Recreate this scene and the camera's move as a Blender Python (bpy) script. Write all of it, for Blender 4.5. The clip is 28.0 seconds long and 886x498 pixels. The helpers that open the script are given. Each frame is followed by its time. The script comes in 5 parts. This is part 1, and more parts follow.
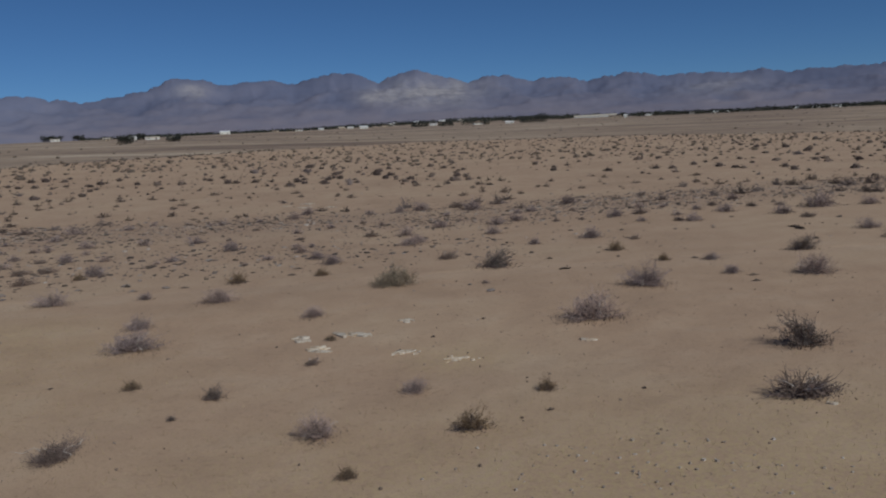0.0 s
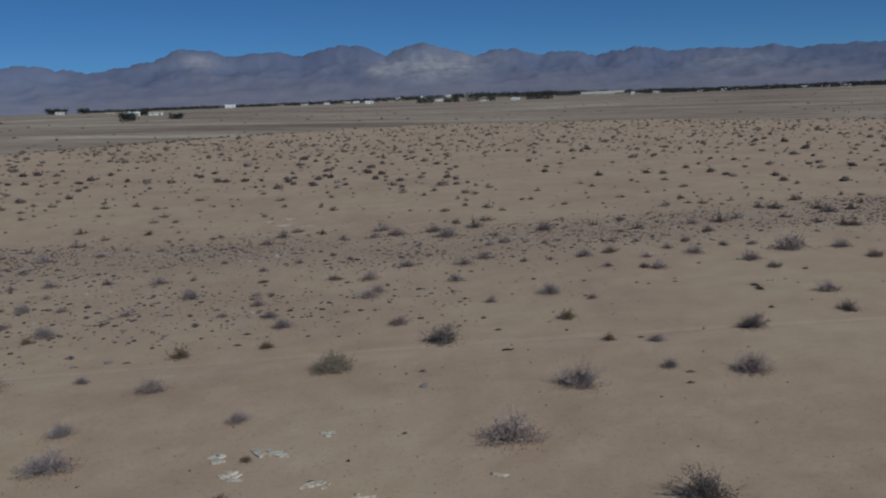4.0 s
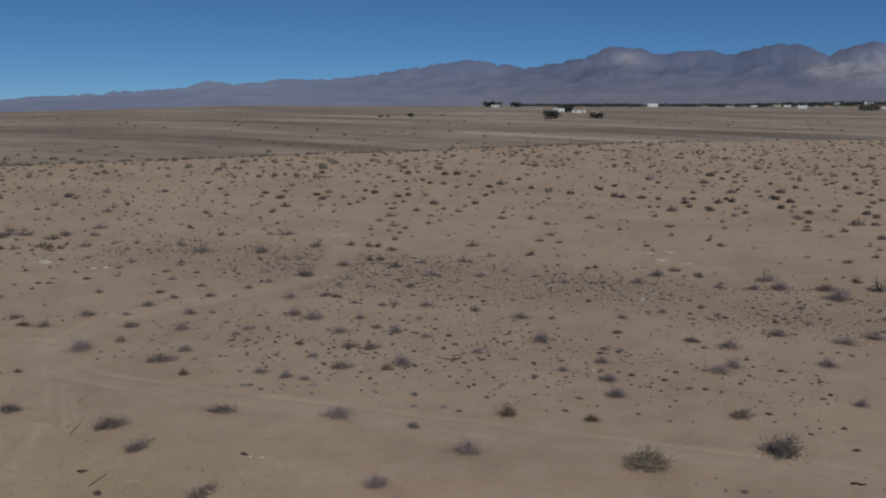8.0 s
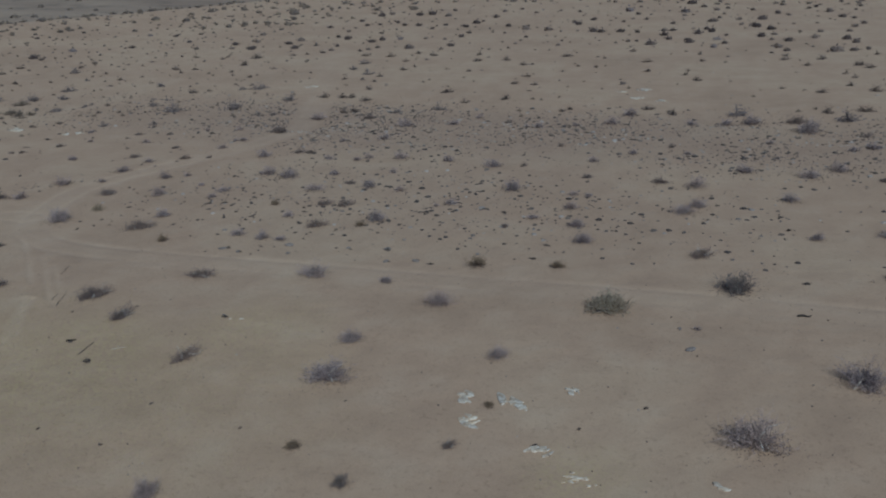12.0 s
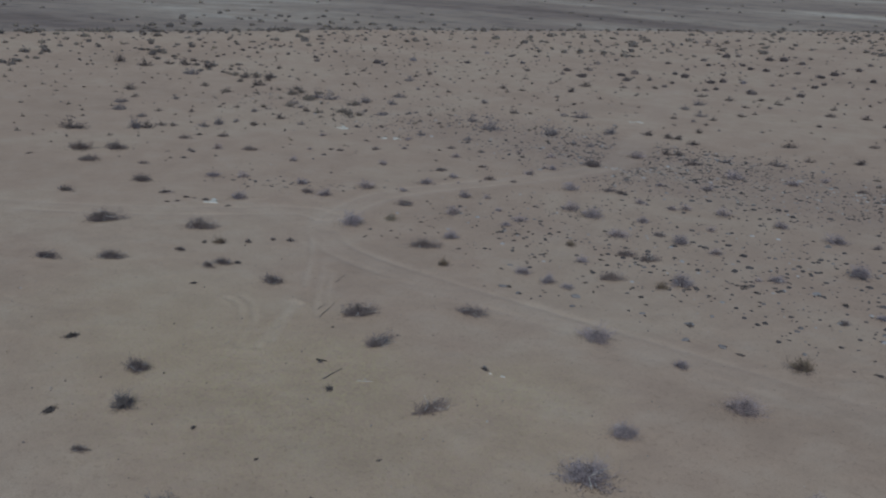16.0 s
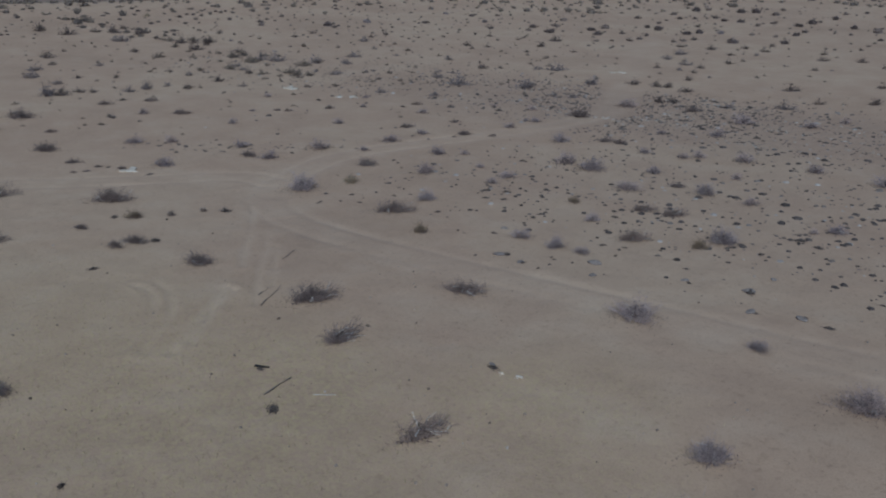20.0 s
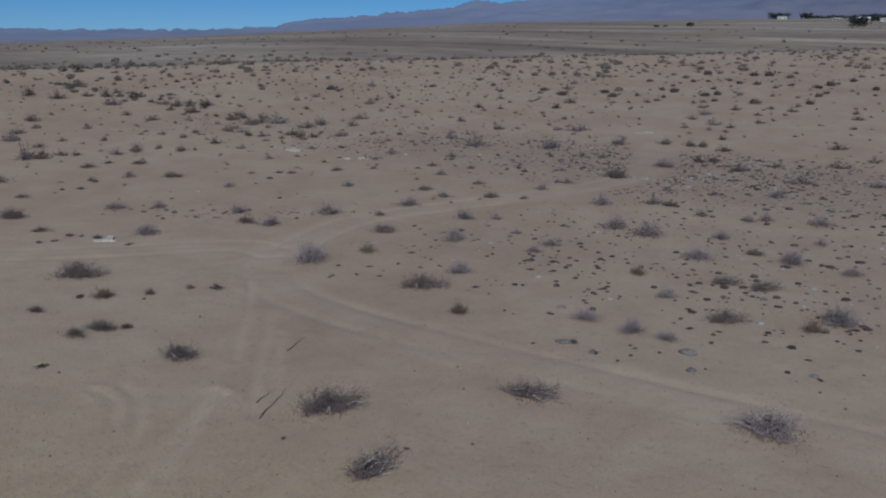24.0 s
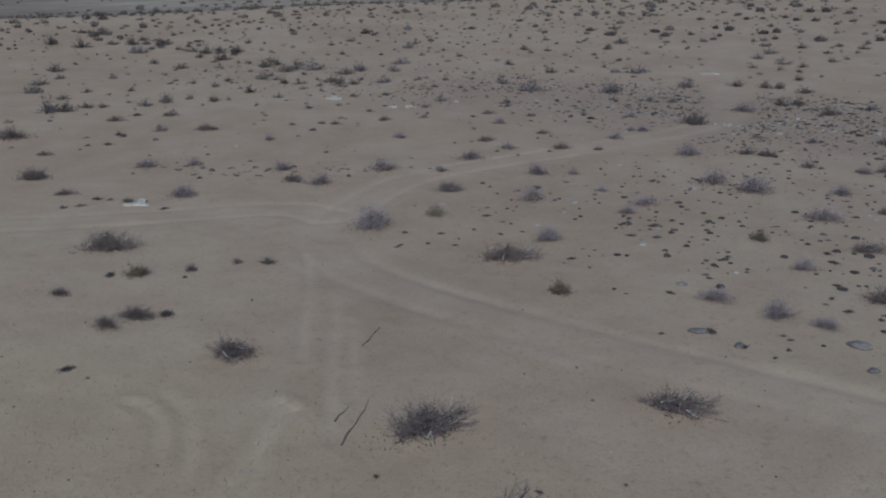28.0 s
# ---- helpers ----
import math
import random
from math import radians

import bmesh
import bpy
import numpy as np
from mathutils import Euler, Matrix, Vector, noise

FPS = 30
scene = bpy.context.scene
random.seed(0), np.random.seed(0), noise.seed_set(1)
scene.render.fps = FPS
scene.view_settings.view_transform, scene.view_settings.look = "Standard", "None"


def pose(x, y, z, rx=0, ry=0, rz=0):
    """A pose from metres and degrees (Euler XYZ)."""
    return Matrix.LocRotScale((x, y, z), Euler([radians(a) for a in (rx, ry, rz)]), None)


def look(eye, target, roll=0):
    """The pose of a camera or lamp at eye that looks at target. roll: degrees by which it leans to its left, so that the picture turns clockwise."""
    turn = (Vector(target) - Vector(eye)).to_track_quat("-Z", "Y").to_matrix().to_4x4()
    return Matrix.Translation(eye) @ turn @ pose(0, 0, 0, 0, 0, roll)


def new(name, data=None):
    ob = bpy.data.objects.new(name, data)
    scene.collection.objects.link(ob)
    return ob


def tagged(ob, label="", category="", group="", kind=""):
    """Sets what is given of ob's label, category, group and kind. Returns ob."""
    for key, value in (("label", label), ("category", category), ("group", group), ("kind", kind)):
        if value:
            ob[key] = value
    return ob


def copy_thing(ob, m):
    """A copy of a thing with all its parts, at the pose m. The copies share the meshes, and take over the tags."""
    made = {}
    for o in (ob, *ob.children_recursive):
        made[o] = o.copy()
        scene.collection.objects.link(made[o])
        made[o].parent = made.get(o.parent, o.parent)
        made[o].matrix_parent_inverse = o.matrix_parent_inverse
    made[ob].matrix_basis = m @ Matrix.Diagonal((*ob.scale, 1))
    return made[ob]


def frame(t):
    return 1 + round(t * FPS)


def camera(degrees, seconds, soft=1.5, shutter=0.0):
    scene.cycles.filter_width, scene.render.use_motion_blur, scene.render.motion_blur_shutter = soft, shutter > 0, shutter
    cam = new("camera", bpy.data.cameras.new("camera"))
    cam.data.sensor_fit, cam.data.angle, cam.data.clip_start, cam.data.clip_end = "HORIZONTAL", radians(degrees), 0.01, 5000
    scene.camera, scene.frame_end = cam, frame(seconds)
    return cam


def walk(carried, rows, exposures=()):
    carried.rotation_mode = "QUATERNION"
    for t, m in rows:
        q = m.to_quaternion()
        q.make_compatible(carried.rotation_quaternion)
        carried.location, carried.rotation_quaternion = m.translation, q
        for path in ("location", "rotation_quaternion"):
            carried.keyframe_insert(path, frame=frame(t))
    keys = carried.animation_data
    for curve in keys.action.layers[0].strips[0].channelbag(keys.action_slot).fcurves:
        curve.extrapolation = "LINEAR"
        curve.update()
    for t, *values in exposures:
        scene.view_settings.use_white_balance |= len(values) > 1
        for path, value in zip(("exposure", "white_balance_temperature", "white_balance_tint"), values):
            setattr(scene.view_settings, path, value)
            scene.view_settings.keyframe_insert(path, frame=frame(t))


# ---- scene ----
# ------------------------------------------------------------------ camera
cam = camera(54.00, 28.0, soft=2.1)
# seconds, x, y, z, heading (left of +Y), pitch, roll
PATH = [
    (0.0, 0.000, -0.000, 5.000, -0.000, -6.645, -2.962),
    (0.5, 0.410, -0.038, 5.522, 0.296, -10.307, -2.482),
    (1.0, 0.782, -0.002, 6.046, 0.761, -9.532, -1.588),
    (1.5, 1.112, 0.076, 6.576, 0.830, -9.039, -1.967),
    (2.0, 1.428, 0.189, 7.059, 0.889, -9.203, -1.742),
    (2.5, 1.728, 0.332, 7.540, 0.805, -8.705, -2.111),
    (3.0, 2.019, 0.493, 8.024, 0.738, -8.980, -2.564),
    (3.5, 2.325, 0.662, 8.494, 0.660, -8.581, -2.464),
    (5.5, 3.753, 1.711, 10.316, 0.045, -8.121, -2.779),
    (6.0, 3.935, 1.935, 10.658, 1.380, -6.677, -2.818),
    (6.5, 3.949, 2.216, 10.991, 11.751, -5.676, -1.043),
    (7.0, 4.327, 2.763, 11.240, 27.313, -5.940, 2.790),
    (7.5, 4.730, 2.878, 11.497, 27.659, -7.017, 1.627),
    (8.0, 4.963, 2.889, 11.821, 27.113, -8.103, 0.447),
    (8.5, 5.149, 2.870, 11.996, 26.667, -6.884, 0.605),
    (9.0, 5.350, 2.794, 12.013, 26.261, -9.102, -0.419),
    (9.5, 5.470, 2.742, 12.305, 26.189, -10.490, 0.105),
    (10.0, 5.587, 2.692, 12.395, 26.350, -9.860, -0.501),
    (10.5, 5.671, 2.737, 12.567, 26.378, -9.767, 0.428),
    (11.0, 5.789, 2.659, 12.574, 26.122, -10.261, 0.034),
    (11.4, 5.926, 2.545, 12.277, 26.154, -11.530, -0.786),
    (11.5, 5.957, 2.556, 12.271, 26.252, -16.411, -1.662),
    (12.0, 5.992, 2.806, 12.615, 26.440, -18.581, -2.151),
    (12.5, 5.975, 3.142, 12.722, 26.267, -15.993, 0.214),
    (14.5, 4.625, 4.906, 12.687, 27.921, -18.200, 0.047),
    (15.0, 4.243, 5.899, 12.564, 40.486, -17.692, 3.644),
    (15.5, 3.688, 6.575, 12.158, 44.302, -14.817, 2.326),
    (16.0, 3.049, 7.276, 11.889, 46.817, -16.570, 2.252),
    (16.5, 2.437, 7.894, 11.487, 46.726, -16.580, 2.190),
    (17.0, 1.837, 8.440, 10.972, 46.766, -18.056, 3.214),
    (17.5, 1.012, 9.038, 10.457, 46.744, -16.635, 1.709),
    (18.0, 0.264, 9.550, 9.864, 45.889, -18.658, -0.215),
    (18.5, -0.567, 10.132, 9.427, 44.485, -18.852, -2.044),
    (19.0, -1.468, 10.866, 9.197, 43.915, -13.254, -2.611),
    (19.5, -2.197, 11.504, 8.902, 43.784, -14.836, 0.821),
    (20.0, -2.959, 12.216, 8.896, 44.186, -17.823, 0.371),
    (20.5, -3.677, 12.771, 8.762, 44.403, -17.178, 1.101),
    (21.0, -4.395, 13.253, 8.452, 44.449, -15.449, 0.681),
    (21.5, -5.152, 13.771, 8.265, 44.674, -13.065, 0.660),
    (23.5, -7.323, 15.149, 7.732, 44.181, -12.676, 0.069),
    (24.0, -7.971, 15.525, 7.488, 44.104, -13.283, -0.004),
    (24.5, -8.577, 15.764, 7.281, 44.403, -10.331, 0.671),
    (25.0, -9.115, 15.937, 7.086, 44.603, -10.844, -0.593),
    (25.5, -9.610, 16.116, 6.936, 44.413, -13.860, -1.376),
    (26.0, -10.133, 16.314, 6.931, 44.567, -15.377, -1.658),
    (26.5, -10.612, 16.538, 6.816, 44.873, -13.445, -1.850),
    (27.0, -11.092, 16.775, 6.906, 45.220, -16.052, -1.719),
    (27.5, -11.566, 17.066, 6.977, 45.641, -15.436, -2.047),
    (28.0, -12.073, 17.364, 7.004, 45.997, -16.727, -1.053),
]
walk(cam, [(t, pose(x, y, z, 90 + pitch, 0, heading) @ pose(0, 0, 0, 0, 0, roll))
           for t, x, y, z, heading, pitch, roll in PATH],
     exposures=[(0.0, -0.14, 6101, 2.8), (1.0, -0.14, 5412, -1.5), (2.0, -0.14, 5508, -1.9), (3.5, -0.14, 5518, -3.6), (6.0, -0.14, 5773, -0.4), (7.0, -0.14, 6082, 2.1),
                (8.0, -0.14, 5892, 0.4), (9.0, -0.14, 5889, 0.2), (11.0, -0.14, 5512, -2.9), (12.0, -0.14, 5130, -6.5), (15.0, -0.14, 4930, -4.0), (18.0, -0.14, 4940, -3.4),
                (21.0, -0.14, 4980, -2.4), (24.0, -0.14, 5142, 0.0), (25.0, -0.14, 5338, 0.8), (26.0, -0.14, 5020, -2.7), (28.0, -0.14, 4930, -4.0)])

# ------------------------------------------------------------------ light
SUN_AZ, SUN_EL = radians(139), radians(41)      # clockwise from +Y
sun_way = Vector((math.sin(SUN_AZ) * math.cos(SUN_EL), math.cos(SUN_AZ) * math.cos(SUN_EL), math.sin(SUN_EL)))
world = bpy.data.worlds.new("sky")
scene.world = world
world.use_nodes = True
wn = world.node_tree
sky = wn.nodes.new("ShaderNodeTexSky")
sky.sky_type = "NISHITA"
sky.sun_disc = False
sky.sun_elevation, sky.sun_rotation = SUN_EL, SUN_AZ
sky.altitude, sky.air_density, sky.dust_density, sky.ozone_density = 2400, 0.8, 0.35, 10.0
wn.links.new(sky.outputs[0], wn.nodes["Background"].inputs[0])
wn.nodes["Background"].inputs[1].default_value = 0.052
sun = new("sun", bpy.data.lights.new("sun", "SUN"))
sun.data.energy, sun.data.angle, sun.data.color = 2.85, radians(0.5), (1.0, 0.95, 0.88)
sun.matrix_world = look(sun_way * 100, (0, 0, 0))


# ------------------------------------------------------------------ small tools
def vnoise(x, y, seed=0):
    """Smooth lattice noise, 0 to 1."""
    xi, yi = np.floor(x), np.floor(y)
    fx, fy = x - xi, y - yi
    fx, fy = fx * fx * (3 - 2 * fx), fy * fy * (3 - 2 * fy)

    def h(a, b):
        v = np.sin(a * 127.1 + b * 311.7 + seed * 74.7) * 43758.5453
        return v - np.floor(v)
    return ((h(xi, yi) * (1 - fx) + h(xi + 1, yi) * fx) * (1 - fy)
            + (h(xi, yi + 1) * (1 - fx) + h(xi + 1, yi + 1) * fx) * fy)


def fbm(x, y, seed=0, octaves=4):
    total, amp = 0, 0.5
    for i in range(octaves):
        total = total + amp * vnoise(x * 2 ** i, y * 2 ** i, seed + i * 13)
        amp *= 0.5
    return total


CREST_AZ = [-180, -60, -27, -12, 0, 13.5, 27, 40, 53, 62, 72, 110, 180]
CREST_R = [200, 300, 380, 370, 370, 283, 220, 180, 150, 140, 130, 150, 200]
CREST_Z = [0, 1, 2.6, 6.1, 7.9, 6.8, 5.4, 4.9, 4.8, 4.4, 4.4, 1.0, 0]
PLAIN_SLOPE = [0, .02, .0364, .037, .038, .040, .039, .036, .021, .011, .003, 0, 0]


def polar(x, y):
    return np.hypot(x, y), np.degrees(np.arctan2(-x, y))


def hollow(x, y):
    """The shallow dip from which the flat rises."""
    u = np.clip((30 - y) / 10, 0, 1)
    return 0.34 * u * u * (3 - 2 * u) * np.exp(-((x + 2) / 10) ** 2)


def height(x, y):
    """The lie of the land: a flat, a slow rise to a low crest, and the plain that climbs to the mountains."""
    x, y = np.asarray(x, float), np.asarray(y, float)
    r, az = polar(x, y)
    d, zc = np.interp(az, CREST_AZ, CREST_R), np.interp(az, CREST_AZ, CREST_Z)
    s = np.interp(az, CREST_AZ, PLAIN_SLOPE)
    near = zc * np.clip((r - 40) / (d - 40), 0, None) ** 1.8
    far = zc + s * 2500 * (1 - np.exp(-np.clip(r - d, 0, None) / 2500))
    # the rise on which the village stands
    u = np.clip((r - 1120) / 430, 0, 1)
    far = far + 6 * u * u * (3 - 2 * u) * np.exp(-((az + 2) / 9) ** 2)
    return np.where(r < d, near, far) - hollow(x, y)


def line_distance(x, y, line):
    best = np.full(np.shape(x), 1e9)
    for (ax, ay), (bx, by) in zip(line, line[1:]):
        ux, uy = bx - ax, by - ay
        t = np.clip(((x - ax) * ux + (y - ay) * uy) / (ux * ux + uy * uy), 0, 1)
        best = np.minimum(best, np.hypot(x - ax - t * ux, y - ay - t * uy))
    return best


def smooth_line(points, rounds=3):
    for _ in range(rounds):
        out = [points[0]]
        for a, b in zip(points, points[1:]):
            out += [(a[0] * .75 + b[0] * .25, a[1] * .75 + b[1] * .25), (a[0] * .25 + b[0] * .75, a[1] * .25 + b[1] * .75)]
        points = out + [points[-1]]
    return points


# the stony line across the flat
BELT = [(-72, 54), (-52, 60.5), (-22, 62), (6, 65.5), (42, 76)]


def stoniness(x, y):
    x, y = np.asarray(x, float), np.asarray(y, float)
    d = line_distance(x, y, BELT)
    field = np.exp(-((x + 16 - 0.3 * (y - 44)) / 16) ** 2 - ((y - 45) / 9) ** 2)
    return np.clip(np.exp(-(d / 8.5) ** 4) * np.clip((x + 66) / 30, 0.2, 1) + 0.45 * field, 0, 1)


# dirt tracks that cross the flat
ROAD = smooth_line([(30, 36.5), (7.4, 34.9), (-2.2, 33.8), (-12.5, 32.3), (-19, 31.4), (-25, 30.5), (-29.5, 30.5), (-32.5, 32), (-34, 34), (-36.0, 38),
                    (-36.2, 41), (-35.4, 45.1), (-34.2, 51), (-33.6, 57.8), (-36, 63.5), (-41, 72), (-60, 105)], 2)
BRANCH = smooth_line([(-34, 33.5), (-36.2, 33.4), (-38.6, 29), (-40.5, 26), (-50, 17), (-70, 5)], 2)
LOOPS = [smooth_line([(-26.2, 23.1), (-25.4, 23.2), (-24.4, 22.8), (-23.6, 22.3), (-23.0, 21.7), (-22.3, 21.1), (-22.0, 20.6)], 3),
         smooth_line([(-25.9, 23.7), (-25.0, 23.6), (-24.0, 23.1), (-23.3, 22.7), (-22.8, 22.1), (-22.2, 21.5), (-21.6, 21.0)], 3)]
RUTS = [smooth_line([(-24.2, 25.0), (-23.2, 23.9), (-22.7, 23.3), (-22.3, 22.7), (-21.7, 22.1), (-21.4, 21.7), (-21.1, 21.4)], 3),
        smooth_line([(-23.8, 25.0), (-23.0, 23.9), (-22.4, 23.3), (-21.8, 22.6), (-21.3, 22.1)], 3),
        smooth_line([(-31.2, 30.6), (-28.3, 28.6), (-26.8, 27.3), (-25.4, 26.3)], 3),
        smooth_line([(-27.9, 29.0), (-26.2, 27.8), (-25.0, 26.7), (-23.8, 25.8), (-22.4, 24.7)], 3),
        smooth_line([(-26.4, 28.3), (-24.7, 27.0), (-23.3, 25.9)], 3)]


# ------------------------------------------------------------------ materials
def material(name, rough=0.9, specular=0.25):
    m = bpy.data.materials.new(name)
    m.use_nodes = True
    b = m.node_tree.nodes["Principled BSDF"]
    b.inputs["Roughness"].default_value = rough
    b.inputs["Specular IOR Level"].default_value = specular
    return m, m.node_tree, b


def node(tree, kind, **values):
    n = tree.nodes.new(kind)
    for k, v in values.items():
        n.inputs[k.replace("_", " ")].default_value = v
    return n


def noise_node(tree, scale, detail=4.0, rough=0.55, coord=None):
    n = node(tree, "ShaderNodeTexNoise", Scale=scale, Detail=detail, Roughness=rough)
    if coord is not None:
        tree.links.new(coord, n.inputs["Vector"])
    return n.outputs["Fac"]


def ramp(tree, fac, stops):
    n = tree.nodes.new("ShaderNodeValToRGB")
    e = n.color_ramp.elements
    while len(e) < len(stops):
        e.new(0.5)
    for el, (p, c) in zip(e, stops):
        el.position, el.color = p, (*c, 1)
    tree.links.new(fac, n.inputs["Fac"])
    return n.outputs["Color"]


def mix(tree, fac, a, b, blend="MIX"):
    n = tree.nodes.new("ShaderNodeMix")
    n.data_type, n.blend_type = "RGBA", blend
    for sock, v in ((n.inputs["Factor"], fac), (n.inputs[6], a), (n.inputs[7], b)):
        if isinstance(v, bpy.types.NodeSocket):
            tree.links.new(v, sock)
        elif isinstance(v, tuple):
            sock.default_value = (*v, 1)
        else:
            sock.default_value = v
    return n.outputs[2]


def math_node(tree, op, a, b=0.0, clamp=False):
    n = tree.nodes.new("ShaderNodeMath")
    n.operation, n.use_clamp = op, clamp
    for sock, v in zip(n.inputs, (a, b)):
        if isinstance(v, bpy.types.NodeSocket):
            tree.links.new(v, sock)
        else:
            sock.default_value = v
    return n.outputs[0]


def attribute(tree, name):
    n = tree.nodes.new("ShaderNodeAttribute")
    n.attribute_name = name
    return n.outputs["Fac"]


def bump(tree, b, fac, strength, distance):
    n = node(tree, "ShaderNodeBump", Strength=strength, Distance=distance)
    tree.links.new(fac, n.inputs["Height"])
    tree.links.new(n.outputs[0], b.inputs["Normal"])


def soil_material():
    m, t, b = material("desert_soil", 0.95, 0.15)
    pos = t.nodes.new("ShaderNodeNewGeometry").outputs["Position"]
    big = noise_node(t, 0.07, 5, 0.6, pos)
    mid = noise_node(t, 0.55, 5, 0.6, pos)
    fine = noise_node(t, 6.0, 5, 0.7, pos)
    grit = noise_node(t, 26.0, 3, 0.7, pos)
    base = ramp(t, big, [(0.30, (0.335, 0.225, 0.148)), (0.48, (0.405, 0.272, 0.18)), (0.60, (0.44, 0.31, 0.205)), (0.75, (0.385, 0.255, 0.165))])
    base = mix(t, 0.35, base, ramp(t, mid, [(0.3, (0.33, 0.22, 0.145)), (0.5, (0.42, 0.285, 0.185)), (0.72, (0.49, 0.36, 0.25))]))
    speck = ramp(t, fine, [(0.30, (0.55, 0.52, 0.5)), (0.45, (1, 1, 1)), (0.68, (1, 1, 1)), (0.8, (1.2, 1.2, 1.2))])
    base = mix(t, 0.5, base, speck, "MULTIPLY")
    gritc = ramp(t, grit, [(0.3, (0.7, 0.68, 0.66)), (0.5, (1, 1, 1)), (0.75, (1.12, 1.12, 1.12))])
    base = mix(t, 0.6, base, gritc, "MULTIPLY")
    # stony belt: darker, redder gravel
    stones = ramp(t, noise_node(t, 2.3, 6, 0.75, pos), [(0.36, (0.15, 0.102, 0.078)), (0.52, (0.275, 0.185, 0.132)), (0.7, (0.36, 0.26, 0.185))])
    base = mix(t, attribute(t, "stony"), base, stones)
    # trodden dust of the tracks, straw-coloured stubble
    base = mix(t, math_node(t, "MULTIPLY", attribute(t, "track"), 0.28), base, (0.55, 0.415, 0.30))
    straw = mix(t, ramp(t, noise_node(t, 9.0, 5, 0.75, pos), [(0.42, (0, 0, 0)), (0.62, (1, 1, 1))]), base, (0.47, 0.36, 0.17))
    base = mix(t, math_node(t, "MULTIPLY", attribute(t, "stubble"), 0.5), base, straw)
    # the plain past the crest: dry brown scrub seen as streaks
    stretch = t.nodes.new("ShaderNodeVectorMath")
    stretch.operation = "MULTIPLY"
    t.links.new(pos, stretch.inputs[0])
    stretch.inputs[1].default_value = (0.006, 0.022, 0.01)
    streak = noise_node(t, 1.0, 6, 0.65, stretch.outputs[0])
    scrub = noise_node(t, 0.12, 6, 0.8, pos)
    plain = ramp(t, streak, [(0.34, (0.185, 0.130, 0.096)), (0.45, (0.262, 0.188, 0.136)), (0.55, (0.33, 0.243, 0.172)), (0.64, (0.45, 0.35, 0.255))])
    plain = mix(t, 0.7, plain, ramp(t, scrub, [(0.35, (0.55, 0.55, 0.55)), (0.5, (1, 1, 1)), (0.7, (1.15, 1.12, 1.05))]), "MULTIPLY")
    base = mix(t, attribute(t, "plain"), base, plain)
    base = mix(t, 1.0, base, (1.015, 1.04, 1.09), "MULTIPLY")
    t.links.new(base, b.inputs["Base Color"])
    rel = math_node(t, "ADD", math_node(t, "MULTIPLY", fine, 0.6), math_node(t, "MULTIPLY", grit, 0.4))
    bump(t, b, rel, 0.5, 0.03)
    return m


def plain_material(name, stops, scale, rough=0.85, relief=0.0, random_tint=0.0):
    m, t, b = material(name, rough)
    coord = t.nodes.new("ShaderNodeTexCoord").outputs["Object"]
    fac = noise_node(t, scale, 5, 0.65, coord)
    col = ramp(t, fac, stops)
    if random_tint:
        r = t.nodes.new("ShaderNodeObjectInfo").outputs["Random"]
        col = mix(t, random_tint, col, ramp(t, r, [(0, (0.6, 0.58, 0.6)), (0.5, (1, 1, 1)), (1, (1.25, 1.15, 1.0))]), "MULTIPLY")
    t.links.new(col, b.inputs["Base Color"])
    if relief:
        bump(t, b, fac, 0.6, relief)
    return m


def island_material(name, stops, rough=0.9):
    m, t, b = material(name, rough)
    fac = t.nodes.new("ShaderNodeNewGeometry").outputs["Random Per Island"]
    t.links.new(ramp(t, fac, stops), b.inputs["Base Color"])
    return m


SOIL = soil_material()
TWIG_GREY = plain_material("grey_twig", [(0.3, (0.240, 0.185, 0.180)), (0.55, (0.417, 0.327, 0.312)), (0.75, (0.613, 0.492, 0.449))], 7, random_tint=0.6)
TWIG_DARK = plain_material("dark_twig", [(0.3, (0.124, 0.086, 0.076)), (0.55, (0.232, 0.173, 0.151)), (0.78, (0.499, 0.386, 0.331))], 6, random_tint=0.6)
TWIG_BROWN = plain_material("brown_twig", [(0.3, (0.135, 0.092, 0.061)), (0.6, (0.270, 0.189, 0.115)), (0.8, (0.405, 0.297, 0.176))], 6, random_tint=0.5)
LEAF_GREY = island_material("grey_leaf", [(0.0, (0.100, 0.077, 0.078)), (0.6, (0.165, 0.130, 0.127)), (1.0, (0.255, 0.198, 0.178))])
LEAF_DARK = island_material("dusty_dark_leaf", [(0.0, (0.079, 0.059, 0.055)), (0.7, (0.148, 0.115, 0.104)), (1.0, (0.243, 0.182, 0.150))])
LEAF_DEAD = island_material("dead_tuft", [(0.0, (0.060, 0.046, 0.042)), (0.7, (0.115, 0.09, 0.08)), (1.0, (0.24, 0.19, 0.16))])
LEAF_GREEN = island_material("olive_leaf", [(0.0, (0.085, 0.072, 0.068)), (0.6, (0.158, 0.135, 0.124)), (1.0, (0.27, 0.228, 0.196))])
LEAF_STRAW = island_material("straw_leaf", [(0.0, (0.19, 0.15, 0.12)), (0.5, (0.29, 0.235, 0.18)), (1.0, (0.39, 0.32, 0.225))])
LEAF_BROWN = island_material("brown_leaf", [(0.0, (0.125, 0.088, 0.062)), (0.6, (0.215, 0.155, 0.108)), (1.0, (0.32, 0.23, 0.15))])
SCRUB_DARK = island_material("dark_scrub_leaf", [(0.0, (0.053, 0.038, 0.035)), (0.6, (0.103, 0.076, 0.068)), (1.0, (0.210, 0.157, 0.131))])
